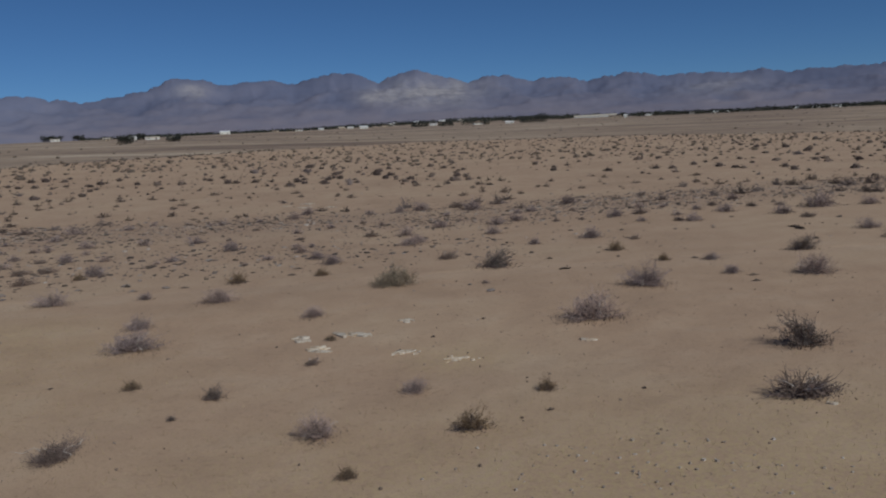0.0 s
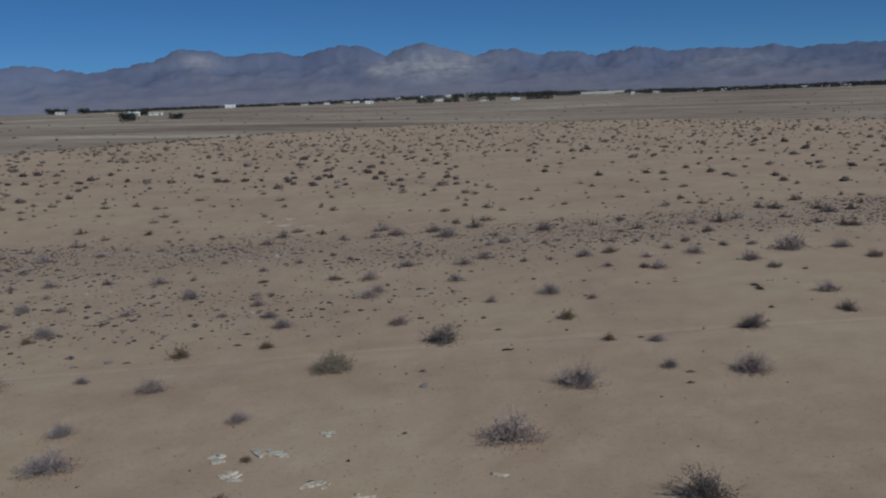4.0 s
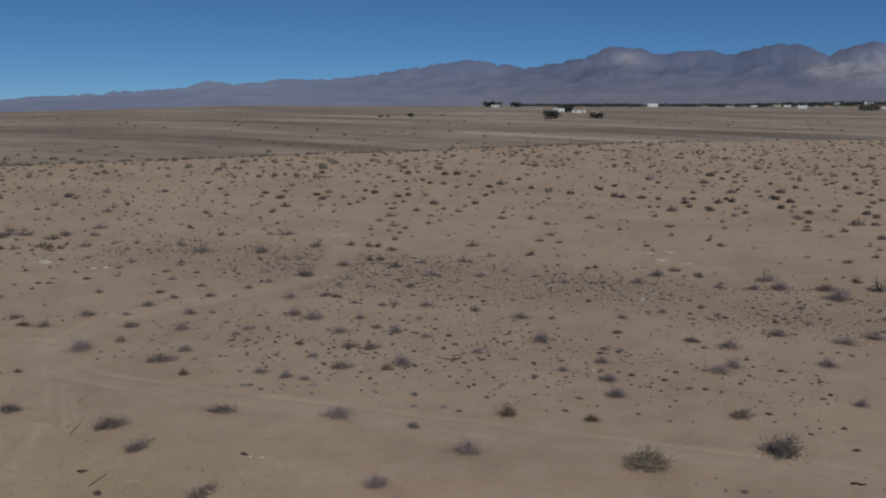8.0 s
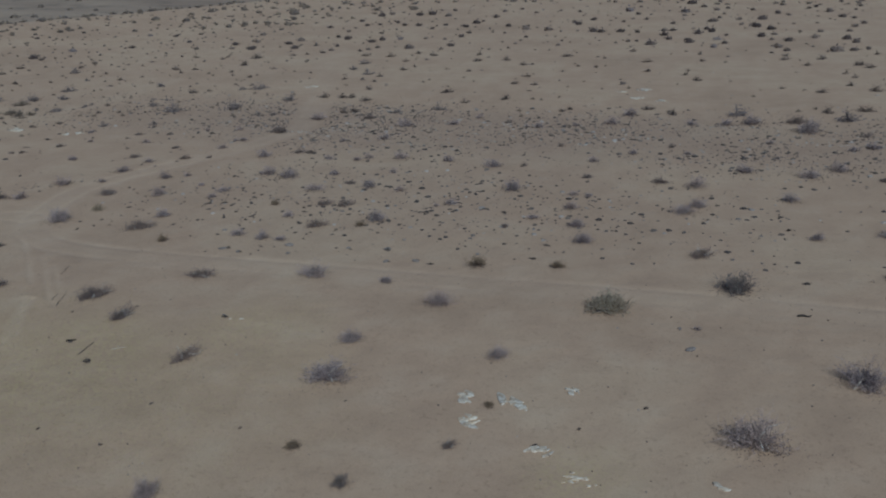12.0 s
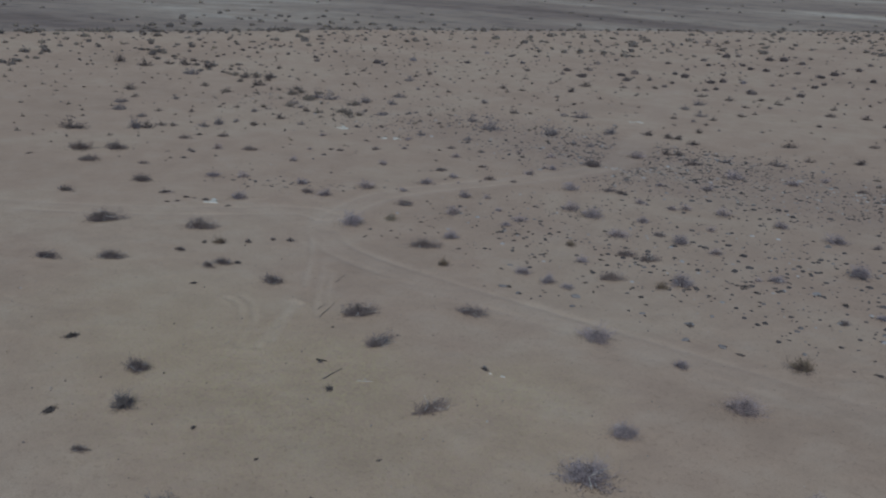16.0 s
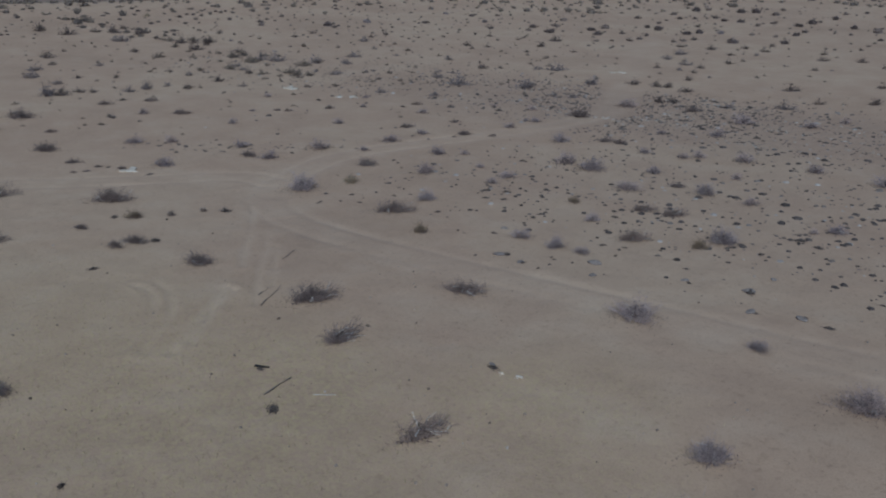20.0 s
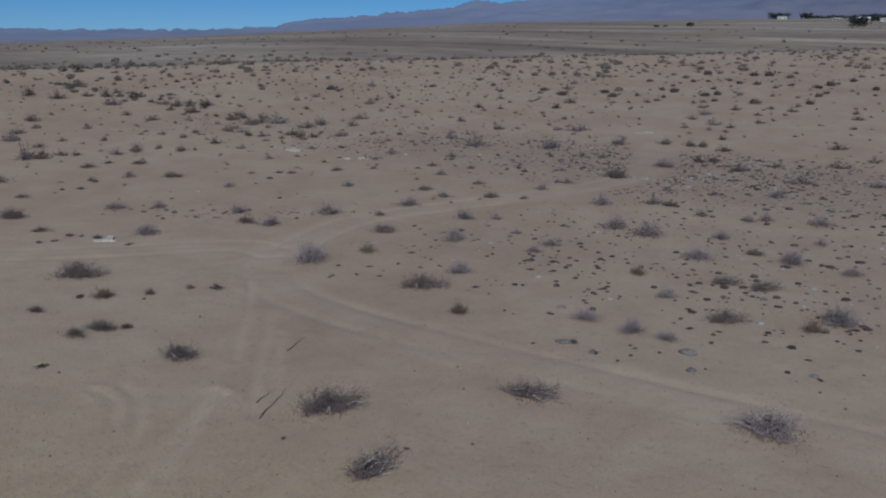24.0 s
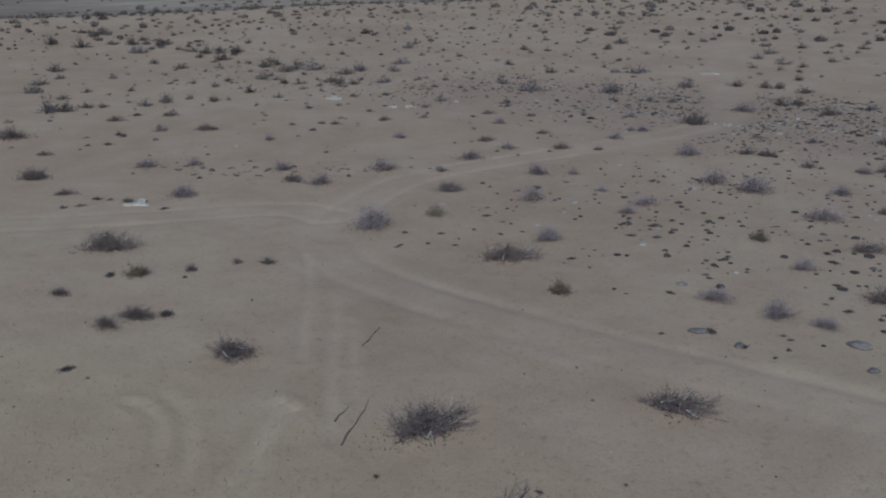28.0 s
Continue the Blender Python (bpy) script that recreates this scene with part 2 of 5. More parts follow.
SCRUB_GREY = island_material("grey_scrub_leaf", [(0.0, (0.093, 0.074, 0.074)), (0.6, (0.175, 0.139, 0.135)), (1.0, (0.286, 0.228, 0.200))])
FAR_SCRUB = island_material("far_scrub", [(0.0, (0.084, 0.064, 0.056)), (0.5, (0.136, 0.106, 0.090)), (0.85, (0.188, 0.144, 0.110)), (1.0, (0.248, 0.186, 0.120))])
BLEACHED = plain_material("bleached_stick", [(0.3, (0.40, 0.35, 0.31)), (0.7, (0.62, 0.57, 0.52))], 8, random_tint=0.5)
STONE = island_material("field_stone", [(0.0, (0.10, 0.075, 0.06)), (0.5, (0.20, 0.15, 0.115)), (0.9, (0.28, 0.22, 0.175)), (1.0, (0.36, 0.30, 0.26))])
CLOD = island_material("dark_clod", [(0.0, (0.050, 0.039, 0.036)), (0.6, (0.095, 0.074, 0.066)), (0.84, (0.16, 0.127, 0.11)), (1.0, (0.42, 0.36, 0.32))])
GRAVEL = island_material("pale_gravel", [(0.0, (0.24, 0.19, 0.15)), (0.6, (0.35, 0.29, 0.24)), (1.0, (0.47, 0.41, 0.36))])
PLASTER = plain_material("white_plaster", [(0.36, (0.38, 0.28, 0.20)), (0.5, (0.50, 0.42, 0.335)), (0.68, (0.70, 0.64, 0.56))], 9, relief=0.02, random_tint=0.4)
DEADWOOD = plain_material("dead_wood", [(0.3, (0.12, 0.095, 0.08)), (0.6, (0.22, 0.18, 0.15)), (0.85, (0.42, 0.37, 0.31))], 9, relief=0.01)
CHAR = plain_material("charred_wood", [(0.3, (0.02, 0.017, 0.015)), (0.8, (0.06, 0.05, 0.045))], 9, relief=0.01)
STRAW = island_material("dry_grass", [(0.0, (0.24, 0.18, 0.10)), (0.6, (0.37, 0.285, 0.16)), (1.0, (0.45, 0.36, 0.22))])


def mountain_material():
    m, t, b = material("hazy_mountain_rock", 1.0, 0.0)
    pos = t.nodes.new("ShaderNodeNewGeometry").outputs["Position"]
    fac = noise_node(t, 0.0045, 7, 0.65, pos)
    # distance haze is mixed into these blue-grey rock and fan colours
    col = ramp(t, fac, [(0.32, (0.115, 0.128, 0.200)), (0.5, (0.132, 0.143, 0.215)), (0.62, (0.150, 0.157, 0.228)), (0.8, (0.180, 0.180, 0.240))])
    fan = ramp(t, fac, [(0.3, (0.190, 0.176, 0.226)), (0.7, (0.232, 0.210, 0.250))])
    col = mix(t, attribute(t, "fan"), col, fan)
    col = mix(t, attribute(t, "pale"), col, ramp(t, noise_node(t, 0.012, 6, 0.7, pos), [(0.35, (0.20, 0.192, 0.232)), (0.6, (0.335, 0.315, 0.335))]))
    # haze over the lower western ranges, painted as a paler, bluer tint
    col = mix(t, attribute(t, "west_haze"), col, ramp(t, fac, [(0.3, (0.215, 0.225, 0.315)), (0.7, (0.27, 0.272, 0.35))]))
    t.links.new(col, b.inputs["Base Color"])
    return m


# ------------------------------------------------------------------ mesh tools
def mesh_of(name, verts, faces, mat, smooth=False):
    me = bpy.data.meshes.new(name)
    me.from_pydata(verts, [], faces)
    me.materials.append(mat)
    if smooth:
        me.polygons.foreach_set("use_smooth", [True] * len(me.polygons))
    me.update()
    return me


def part(name, me, parent, label="", m=None):
    ob = new(name, me)
    ob.parent = parent
    if m is not None:
        ob.matrix_basis = m
    return tagged(ob, label=label) if label else ob


def thing(name, label, category, group="", m=None, kind=""):
    ob = new(name)
    ob.empty_display_size = 0.2
    if m is not None:
        ob.matrix_basis = m
    return tagged(ob, label, category, group, kind)


def fill(me, name, values):
    me.attributes.new(name, "FLOAT", "POINT").data.foreach_set("value", np.ascontiguousarray(values, dtype=np.float32))


# ------------------------------------------------------------------ ground
def spread(lo, hi, step, out_lo, out_hi, ratio_lo, ratio_hi):
    mid = list(np.arange(lo, hi + step / 2, step))
    left, x, s = [], lo, step
    while x > out_lo:
        s *= ratio_lo
        x -= s
        left.append(x)
    right, x, s = [], mid[-1], step
    while x < out_hi:
        s *= ratio_hi
        x += s
        right.append(x)
    return np.array(left[::-1] + mid + right)


def ground():
    xs = spread(-42, 12, 0.14, -5200, 5200, 1.05, 1.05)
    ys = spread(13, 42, 0.14, -600, 5200, 1.3, 1.05)
    X, Y = np.meshgrid(xs, ys)
    x, y = X.ravel(), Y.ravel()
    r, az = polar(x, y)
    z = height(x, y)
    crest = np.interp(az, CREST_AZ, CREST_R)
    past = np.clip((r - crest) / 6, 0, 1)
    near = np.clip((120 - r) / 60, 0, 1)
    wheel = 0 * x
    road = line_distance(x, y, ROAD)
    branch = line_distance(x, y, BRANCH)
    wob = vnoise(x * 0.8, y * 0.8, 5) * 0.25
    track = 0.42 * np.clip(1 - (road + wob) / 1.5, 0, 1) ** 0.6 + 0.25 * np.clip(1 - (branch + wob) / 1.8, 0, 1) ** 0.6
    # the wheel line on the far side is worn deeper than the near one
    lane = sorted(p for p in ROAD if p[0] > -26)
    beyond = np.clip((y - np.interp(x, [p[0] for p in lane], [p[1] for p in lane])) * 3, -1, 1)
    worn = np.where(x > -25, 0.42 + 0.2 * beyond, 0.75)
    for d, deep in ((np.abs(road - 0.72), worn), (np.abs(branch - 0.75), 0.55)):
        wheel = wheel + deep * np.exp(-(d / 0.17) ** 2) * (0.4 + 0.9 * vnoise(x * 0.35, y * 0.35, 15))
    rut = 0 * x
    for k, line in enumerate(LOOPS + RUTS):
        d = line_distance(x, y, line)
        grain = (0.8, 0.9, 1.4, 1.2, 0.6, 0.6, 0.5)[k] * (0.2 + 1.1 * vnoise(x * 0.9, y * 0.9, 19))
        wheel = wheel + 1.1 * grain * np.exp(-(d / 0.10) ** 2)
        rut = rut + grain * np.exp(-(d / 0.15) ** 2)
        wheel = wheel - 0.75 * grain * np.exp(-((d - 0.22) / 0.08) ** 2)
    fine = np.clip((62 - np.hypot(x + 14, y - 28)) / 30, 0, 1)
    z = z + fine * (0.10 * (fbm(x * 0.16, y * 0.16, 3) - 0.5) + 0.035 * (fbm(x * 0.9, y * 0.9, 9) - 0.5) + 0.02 * (vnoise(x * 2.6, y * 2.6, 21) - 0.5))
    z = z - fine * 0.06 * wheel
    z = z + near * 0.25 * (fbm(x * 0.03, y * 0.03, 31) - 0.47)
    # beyond the crest the ground sinks behind it for a little way
    z = z - 1.2 * np.clip((r - crest) / 12, 0, 1) * np.clip(1 - (r - crest) / 300, 0, 1)
    belt = stoniness(x, y)
    stony = np.clip(belt * 1.1 * (0.35 + 1.1 * fbm(x * 0.11, y * 0.11, 41)) - 0.25 * (track > 0.1), 0, 1) * 0.36
    stub = np.clip(1.2 - np.hypot((x + 20) / 13, (y - 20) / 6), 0, 1) + np.clip(1.1 - np.hypot((x - 4) / 12, (y - 13) / 6), 0, 1)
    for px, py, wide, strong in ((-13.4, 26.6, 2.6, 0.9), (-18.2, 22.4, 2.4, 0.8), (0.2, 21.8, 1.6, 0.9), (-10.5, 24.5, 2.0, 0.5)):
        stub = stub + strong * np.clip(1.3 - np.hypot(x - px, y - py) / wide, 0, 1) * (0.4 + 0.9 * fbm(x * 0.9, y * 0.9, 83))
    stub = np.clip(stub, 0, 1)
    n, w = len(x), len(xs)
    i = np.arange(n - w).reshape(-1, w)[:, :-1].ravel()
    quads = np.stack([i, i + 1, i + 1 + w, i + w], -1)
    me = bpy.data.meshes.new("ground")
    me.vertices.add(n)
    me.vertices.foreach_set("co", np.stack([x, y, z], -1).astype(np.float32).ravel())
    me.loops.add(quads.size)
    me.loops.foreach_set("vertex_index", quads.ravel().astype(np.int32))
    me.polygons.add(len(quads))
    me.polygons.foreach_set("loop_start", np.arange(0, quads.size, 4, dtype=np.int32))
    me.polygons.foreach_set("use_smooth", np.ones(len(quads), bool))
    me.update(calc_edges=True)
    me.validate()
    fill(me, "track", np.clip(track + 0.6 * np.clip(wheel, 0, 1) * fine + np.clip(0.95 * rut, 0, 0.75), 0, 1.2))
    fill(me, "stony", stony)
    fill(me, "stubble", stub)
    fill(me, "plain", past)
    me.materials.append(SOIL)
    tagged(new("ground", me), "dry sandy desert soil with faint wheel tracks", "ground", kind="structure")


ground()


def surface(x, y):
    r, az = polar(np.asarray(x, float), np.asarray(y, float))
    fine = np.clip((62 - np.hypot(x + 14, y - 28)) / 30, 0, 1)
    near = np.clip((120 - r) / 60, 0, 1)
    z = height(x, y) + fine * (0.10 * (fbm(x * 0.16, y * 0.16, 3) - 0.5) + 0.035 * (fbm(x * 0.9, y * 0.9, 9) - 0.5))
    z = z + near * 0.25 * (fbm(x * 0.03, y * 0.03, 31) - 0.47)
    crest = np.interp(az, CREST_AZ, CREST_R)
    return z - 1.2 * np.clip((r - crest) / 12, 0, 1) * np.clip(1 - (r - crest) / 300, 0, 1)


# ------------------------------------------------------------------ mountains
RIDGE = [(-60, 3.0), (-40, 3.3), (-26.2, 3.53), (-23.6, 3.54), (-21.8, 3.48), (-20.5, 3.77), (-18.9, 3.62), (-17.6, 3.77), (-16, 3.75), (-14.3, 3.72), (-12.6, 4.17),
         (-11.2, 3.98), (-9.8, 3.71), (-8.7, 4.05), (-7.6, 4.04), (-6.2, 4.04), (-5.1, 4.31), (-3.5, 4.46), (-2.2, 4.1), (-0.1, 4.62), (1.2, 5.06), (2.5, 4.73), (3.7, 4.40)]
RIDGE_WEST = [(5.3, 4.95), (6.6, 5.03), (7.8, 4.8), (9.1, 4.4), (10.4, 4.75), (12.1, 4.65), (13.8, 4.57), (14.6, 4.9), (16.5, 5.06), (18, 4.4), (19.6, 4.08),
              (22, 3.78), (23.6, 4.0), (25.2, 4.2), (26.6, 4.1), (28.1, 3.78), (29.7, 3.6), (31.5, 3.22), (33.2, 3.0), (35.3, 2.85), (36.8, 2.95), (38.9, 2.62),
              (40.5, 2.5), (42.1, 2.65), (43, 2.35), (44.4, 2.1), (47.6, 1.9), (50.9, 1.62), (52.6, 1.45), (54.6, 1.1), (57, 0.88), (61.6, 0.86), (71, 0.84), (100, 0.8)]


def mountains():
    prof = RIDGE + RIDGE_WEST
    pa, pe = [a for a, _ in prof], [e for _, e in prof]
    az = np.arange(-55, 90, 0.11)
    rs = np.linspace(3150, 4750, 60)
    A, R = np.meshgrid(np.radians(az), rs)
    deg = np.degrees(A)
    e = np.interp(deg, pa, pe)
    crag = 1 - np.abs(2 * fbm(deg * 1.1, deg * 0 + 3.3, 7, 5) - 0.95)
    tooth = 0.30 * (crag - 0.8) + 0.16 * (fbm(deg * 5.0, deg * 0 + 8.1, 17, 3) - 0.43)
    x, y = -np.sin(A) * R, np.cos(A) * R
    base = height(x, y) - 6
    t = np.clip((R - 3300) / 1000, 0, 1)
    broad = np.mean([np.interp(deg + s, pa, pe) for s in np.arange(-3.5, 3.6, 0.5)], 0)
    top = 8 + 4300 * np.tan(np.radians(broad * (1 - t ** 3) + e * t ** 3))
    spur = 1 - np.abs(2 * fbm(x * 0.0042, y * 0.0042, 51, 5) - 0.95)
    rough = fbm(x * 0.011, y * 0.011, 77, 5)
    slope = 0.94 * t ** 1.15 * (0.76 + 0.24 * spur) * (0.9 + 0.18 * rough)
    slope = np.clip(slope, 0, 0.985)
    slope = np.where(R > 4290, 1 - np.clip((R - 4310) / 600, 0, 1), slope)
    lift = np.clip((R - 4150) / 140, 0, 1) * (R <= 4300)
    slope = slope * (1 - lift) + lift
    z = base + np.clip(top - base, 2, None) * slope
    e = e + tooth
    z = z + np.radians(tooth) * 4300 * np.clip((t - 0.94) / 0.06, 0, 1)
    # nothing in front may rise past the skyline
    z = np.minimum(z, 8 + R * np.tan(np.radians(e)))
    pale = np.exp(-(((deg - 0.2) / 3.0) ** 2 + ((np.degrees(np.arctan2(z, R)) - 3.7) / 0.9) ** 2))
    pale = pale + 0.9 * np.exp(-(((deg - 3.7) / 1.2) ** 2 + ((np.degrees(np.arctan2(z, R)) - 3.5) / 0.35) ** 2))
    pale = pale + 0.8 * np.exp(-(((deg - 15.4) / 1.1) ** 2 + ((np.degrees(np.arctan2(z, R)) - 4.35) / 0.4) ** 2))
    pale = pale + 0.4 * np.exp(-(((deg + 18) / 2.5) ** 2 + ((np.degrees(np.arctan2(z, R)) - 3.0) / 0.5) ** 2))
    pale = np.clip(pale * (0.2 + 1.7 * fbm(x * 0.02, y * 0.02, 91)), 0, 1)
    n, w = x.size, len(az)
    i = np.arange(n - w).reshape(-1, w)[:, :-1].ravel()
    quads = np.stack([i, i + w, i + 1 + w, i + 1], -1)
    me = bpy.data.meshes.new("mountain_range")
    me.from_pydata(np.stack([x, y, z], -1).reshape(-1, 3).tolist(), [], quads.tolist())
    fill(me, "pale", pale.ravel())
    fill(me, "west_haze", np.clip((deg.ravel() - 19) / 24, 0, 0.85))
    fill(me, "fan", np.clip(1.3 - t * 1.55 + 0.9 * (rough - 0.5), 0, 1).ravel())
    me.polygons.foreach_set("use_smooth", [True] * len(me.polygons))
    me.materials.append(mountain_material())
    tagged(new("backdrop", me), "barren mountain range with pale rock faces, coloured blue-grey for haze", "mountains", kind="structure")


mountains()


# ------------------------------------------------------------------ shrubs
def prism(v, f, a, b, ra, rb):
    """A three-sided tapering twig from a to b."""
    d = (b - a)
    if d.length < 1e-5:
        return
    s = d.orthogonal().normalized()
    u = d.cross(s).normalized()
    n = len(v)
    for p, r in ((a, ra), (b, rb)):
        for k in range(3):
            c, q = math.cos(k * 2.0944), math.sin(k * 2.0944)
            v.append(p + s * (r * c) + u * (r * q))
    for k in range(3):
        j = (k + 1) % 3
        f.append((n + k, n + j, n + 3 + j, n + 3 + k))


def fleck(v, f, p, size, rng):
    """One small leaf, a kite of two triangles."""
    d = Vector((rng.gauss(0, 1), rng.gauss(0, 1), rng.gauss(0.3, 1))).normalized()
    s = d.orthogonal().normalized()
    s.rotate(Matrix.Rotation(rng.uniform(0, 6.28), 3, d))
    n = len(v)
    v += [p, p + d * size * 0.5 + s * size * 0.25, p + d * size, p + d * size * 0.5 - s * size * 0.25]
    f.append((n, n + 1, n + 2, n + 3))


SHAPES = {
    # stems, twigs a stem, leaves a twig, lowest and highest rise, height, thickness, leaf size, lean
    "low": (90, 12, 3, 4, 64, 0.30, 0.0048, 0.015, 0.24),
    "dead": (60, 10, 3, 3, 58, 0.31, 0.0085, 0.016, 0.30),
    "grey": (96, 13, 3, 8, 76, 0.38, 0.0042, 0.014, 0.08),
    "green": (60, 10, 6, 14, 84, 0.44, 0.0070, 0.022, 0.05),
    "round": (130, 10, 7, 3, 66, 0.31, 0.0060, 0.022, 0.0),
    "straw": (70, 8, 4, 6, 72, 0.33, 0.0050, 0.016, 0.05),
    "brown": (54, 8, 5, 10, 80, 0.44, 0.0078, 0.024, 0.06),
    "tuft": (30, 5, 4, 3, 40, 0.15, 0.0140, 0.060, 0.05),
}
LOOKS = {
    "low": (TWIG_DARK, LEAF_DARK, "low sprawling dark grey-brown desert shrub, half dead, on bare sand"),
    "dead": (TWIG_DARK, LEAF_DARK, "collapsed dead shrub with bleached sticks on bare sand"),
    "grey": (TWIG_GREY, LEAF_GREY, "leafless grey twiggy desert shrub on bare sand"),
    "green": (TWIG_DARK, LEAF_GREEN, "upright dusty grey-olive desert bush on bare sand"),
    "round": (TWIG_BROWN, LEAF_STRAW, "dome-shaped straw-coloured bush beside the dirt track"),
    "straw": (TWIG_BROWN, LEAF_STRAW, "low sparse straw-coloured shrub among stones"),
    "brown": (TWIG_BROWN, LEAF_BROWN, "small upright rusty brown dry shrub"),
    "tuft": (TWIG_DARK, LEAF_DEAD, "tiny flat dark dry tuft on the sand"),
}


# leaves at the foot; other shapes take SCRUB_DARK as painted shade
LITTER_SHADE = {"round": LEAF_STRAW, "straw": LEAF_STRAW, "tuft": LEAF_DEAD}


def shrub_meshes(shape, seed, simple=False):
    """Stems and crown of one shrub, a metre wide."""
    stems, twigs, leaves, lo, hi, tall, thick, leaf, lean = SHAPES[shape]
    if simple:
        stems, twigs, thick, leaf, leaves = int(stems * 0.5), max(3, twigs - 3), thick * 1.5, leaf * 1.7, max(2, leaves - 1)
    rng = random.Random(seed)
    v, f, cv, cf, tips = [], [], [], [], []
    tilt = 0.0 if shape in ("low", "dead") else rng.uniform(0, 6.28)
    drift = Vector((math.cos(tilt), math.sin(tilt), 0)) * lean
    lob = [rng.uniform(0.65, 1.1) for _ in range(7)]
    for i in range(stems):
        a = rng.uniform(0, 6.283)
        up = radians(rng.uniform(lo, hi))
        reach = rng.uniform(0.55, 1.0) * lob[int(a / 6.284 * 7)]
        p = Vector((rng.gauss(0, 0.05), rng.gauss(0, 0.05), -0.02))
        way = Vector((math.cos(a) * math.cos(up) * 0.5, math.sin(a) * math.cos(up) * 0.5, math.sin(up) * tall)) * reach
        r, pts = thick * rng.uniform(0.7, 1.3), [p]
        for k in range(3):
            q = p + way / 3 + Vector((rng.gauss(0, 0.02), rng.gauss(0, 0.02), rng.gauss(0.004, 0.015))) + drift / 3 * reach
            q.z = max(q.z, 0.008)
            prism(v, f, p, q, r, r * 0.7)
            p, r = q, r * 0.7
            pts.append(p)
        for k in range(twigs):
            u = rng.uniform(0.7, 3.0)
            j = min(int(u), 2)
            s = pts[j].lerp(pts[j + 1], u - j)
            d = Vector((rng.gauss(0, 1), rng.gauss(0, 1), rng.gauss(0.45, 0.8))).normalized() * rng.uniform(0.05, 0.15) + way * 0.12
            e = s + d
            e.z = max(e.z, 0.006)
            tips.append(e)
            prism(v, f, s, e, thick * 0.34, thick * 0.12)
            for _ in range(leaves):
                w = s.lerp(e, rng.uniform(0.2, 1.05))
                fleck(cv, cf, w, leaf * rng.uniform(0.6, 1.3), rng)
    # dense heart and litter under the crown, mostly darkened to stand in for shade
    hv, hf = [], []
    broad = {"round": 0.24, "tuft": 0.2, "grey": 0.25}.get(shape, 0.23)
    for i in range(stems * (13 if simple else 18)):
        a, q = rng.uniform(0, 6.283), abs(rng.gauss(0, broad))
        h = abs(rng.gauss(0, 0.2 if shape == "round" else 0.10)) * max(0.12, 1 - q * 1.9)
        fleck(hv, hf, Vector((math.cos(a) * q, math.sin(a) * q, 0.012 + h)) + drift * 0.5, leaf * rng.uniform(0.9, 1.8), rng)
    # bring the crown to one metre across
    mx, my = sum(p.x for p in tips) / len(tips), sum(p.y for p in tips) / len(tips)
    k = 0.5 / sorted(math.hypot(p.x - mx, p.y - my) for p in tips)[int(len(tips) * 0.95)]
    top = sorted(p.z for p in cv)[int(len(cv) * 0.97)]
    wide = {"low": 1.22, "dead": 1.3, "grey": 1.08, "tuft": 1.25}.get(shape, 1.0)
    for p in v + cv + hv:
        a, b = (p.x - mx) * k, (p.y - my) * k
        along = (a * math.cos(tilt) + b * math.sin(tilt)) * (wide - 1)
        across = (b * math.cos(tilt) - a * math.sin(tilt)) * (1 / wide - 1)
        p.x, p.y = a + along * math.cos(tilt) - across * math.sin(tilt), b + along * math.sin(tilt) + across * math.cos(tilt)
        p.z = p.z * tall / top
    twig, leafm, _ = LOOKS[shape]
    sticks = []
    if shape in ("low", "grey", "dead") and not simple:
        for i in range({"low": 4, "grey": 3}.get(shape, 7)):
            a = tilt + rng.gauss(0, 0.9)
            p = Vector((rng.gauss(0, 0.14), rng.gauss(0, 0.14), rng.uniform(0.05, 0.19)))
            r, sv, sf = rng.uniform(0.007, 0.013), [], []
            for j in range(3):
                a += rng.gauss(0, 0.22)
                q = p + Vector((math.cos(a), math.sin(a), 0)) * rng.uniform(0.08, 0.18)
                q.z = max(0.012, p.z + rng.gauss(0.01, 0.05))
                prism(sv, sf, p, q, r, r * 0.75)
                p, r = q, r * 0.75
            sticks.append(mesh_of("dead_stick", sv, sf, BLEACHED))
    return mesh_of("branchwork", v, f, twig), mesh_of("crown", cv, cf, leafm), mesh_of("foliage", hv, hf, LITTER_SHADE.get(shape, SCRUB_DARK)), sticks


LIBRARY = {}
counter = random.Random(4)
TAKEN = []


def shrubs(shape, spots):
    for x, y, w in spots:
        w *= 1.25 if shape == "low" and w < 0.75 else {"low": 1.14, "dead": 1.08, "green": 1.12}.get(shape, 1.26)
        simple = math.hypot(x + 8, y - 14) > 36
        pick = (shape, counter.randrange(2 if shape in ("round", "tuft", "brown") else 4), simple)
        spin = 45 + counter.gauss(0, 32) if shape in ("low", "dead") else counter.uniform(-180, 180)
        tall = counter.uniform(0.85, 1.2) if shape != "round" else 1.0
        m = pose(x, y, float(surface(x, y)) - 0.01, 0, 0, spin) @ Matrix.Diagonal((w, w, w * tall, 1))
        TAKEN.append((x, y, w))
        if pick in LIBRARY:
            s = LIBRARY[pick].scale
            copy_thing(LIBRARY[pick], m @ Matrix.Diagonal((1 / s[0], 1 / s[1], 1 / s[2], 1)))
            continue
        ob = thing("desert_shrub", LOOKS[shape][2], "shrub", "shrubs of the flat", m)
        a, b, heart, dead = shrub_meshes(shape, hash((len(shape), pick[1], simple)) % 9973 + len(LIBRARY), simple)
        wood = part("branchwork", a, ob)
        part("crown", b, ob)
        part("foliage", heart, ob, "dense dark dead leaves at the foot, standing in for shade")
        for stick in dead:
            part("dead_stick", stick, wood, "bleached dead stick")
        LIBRARY[pick] = ob


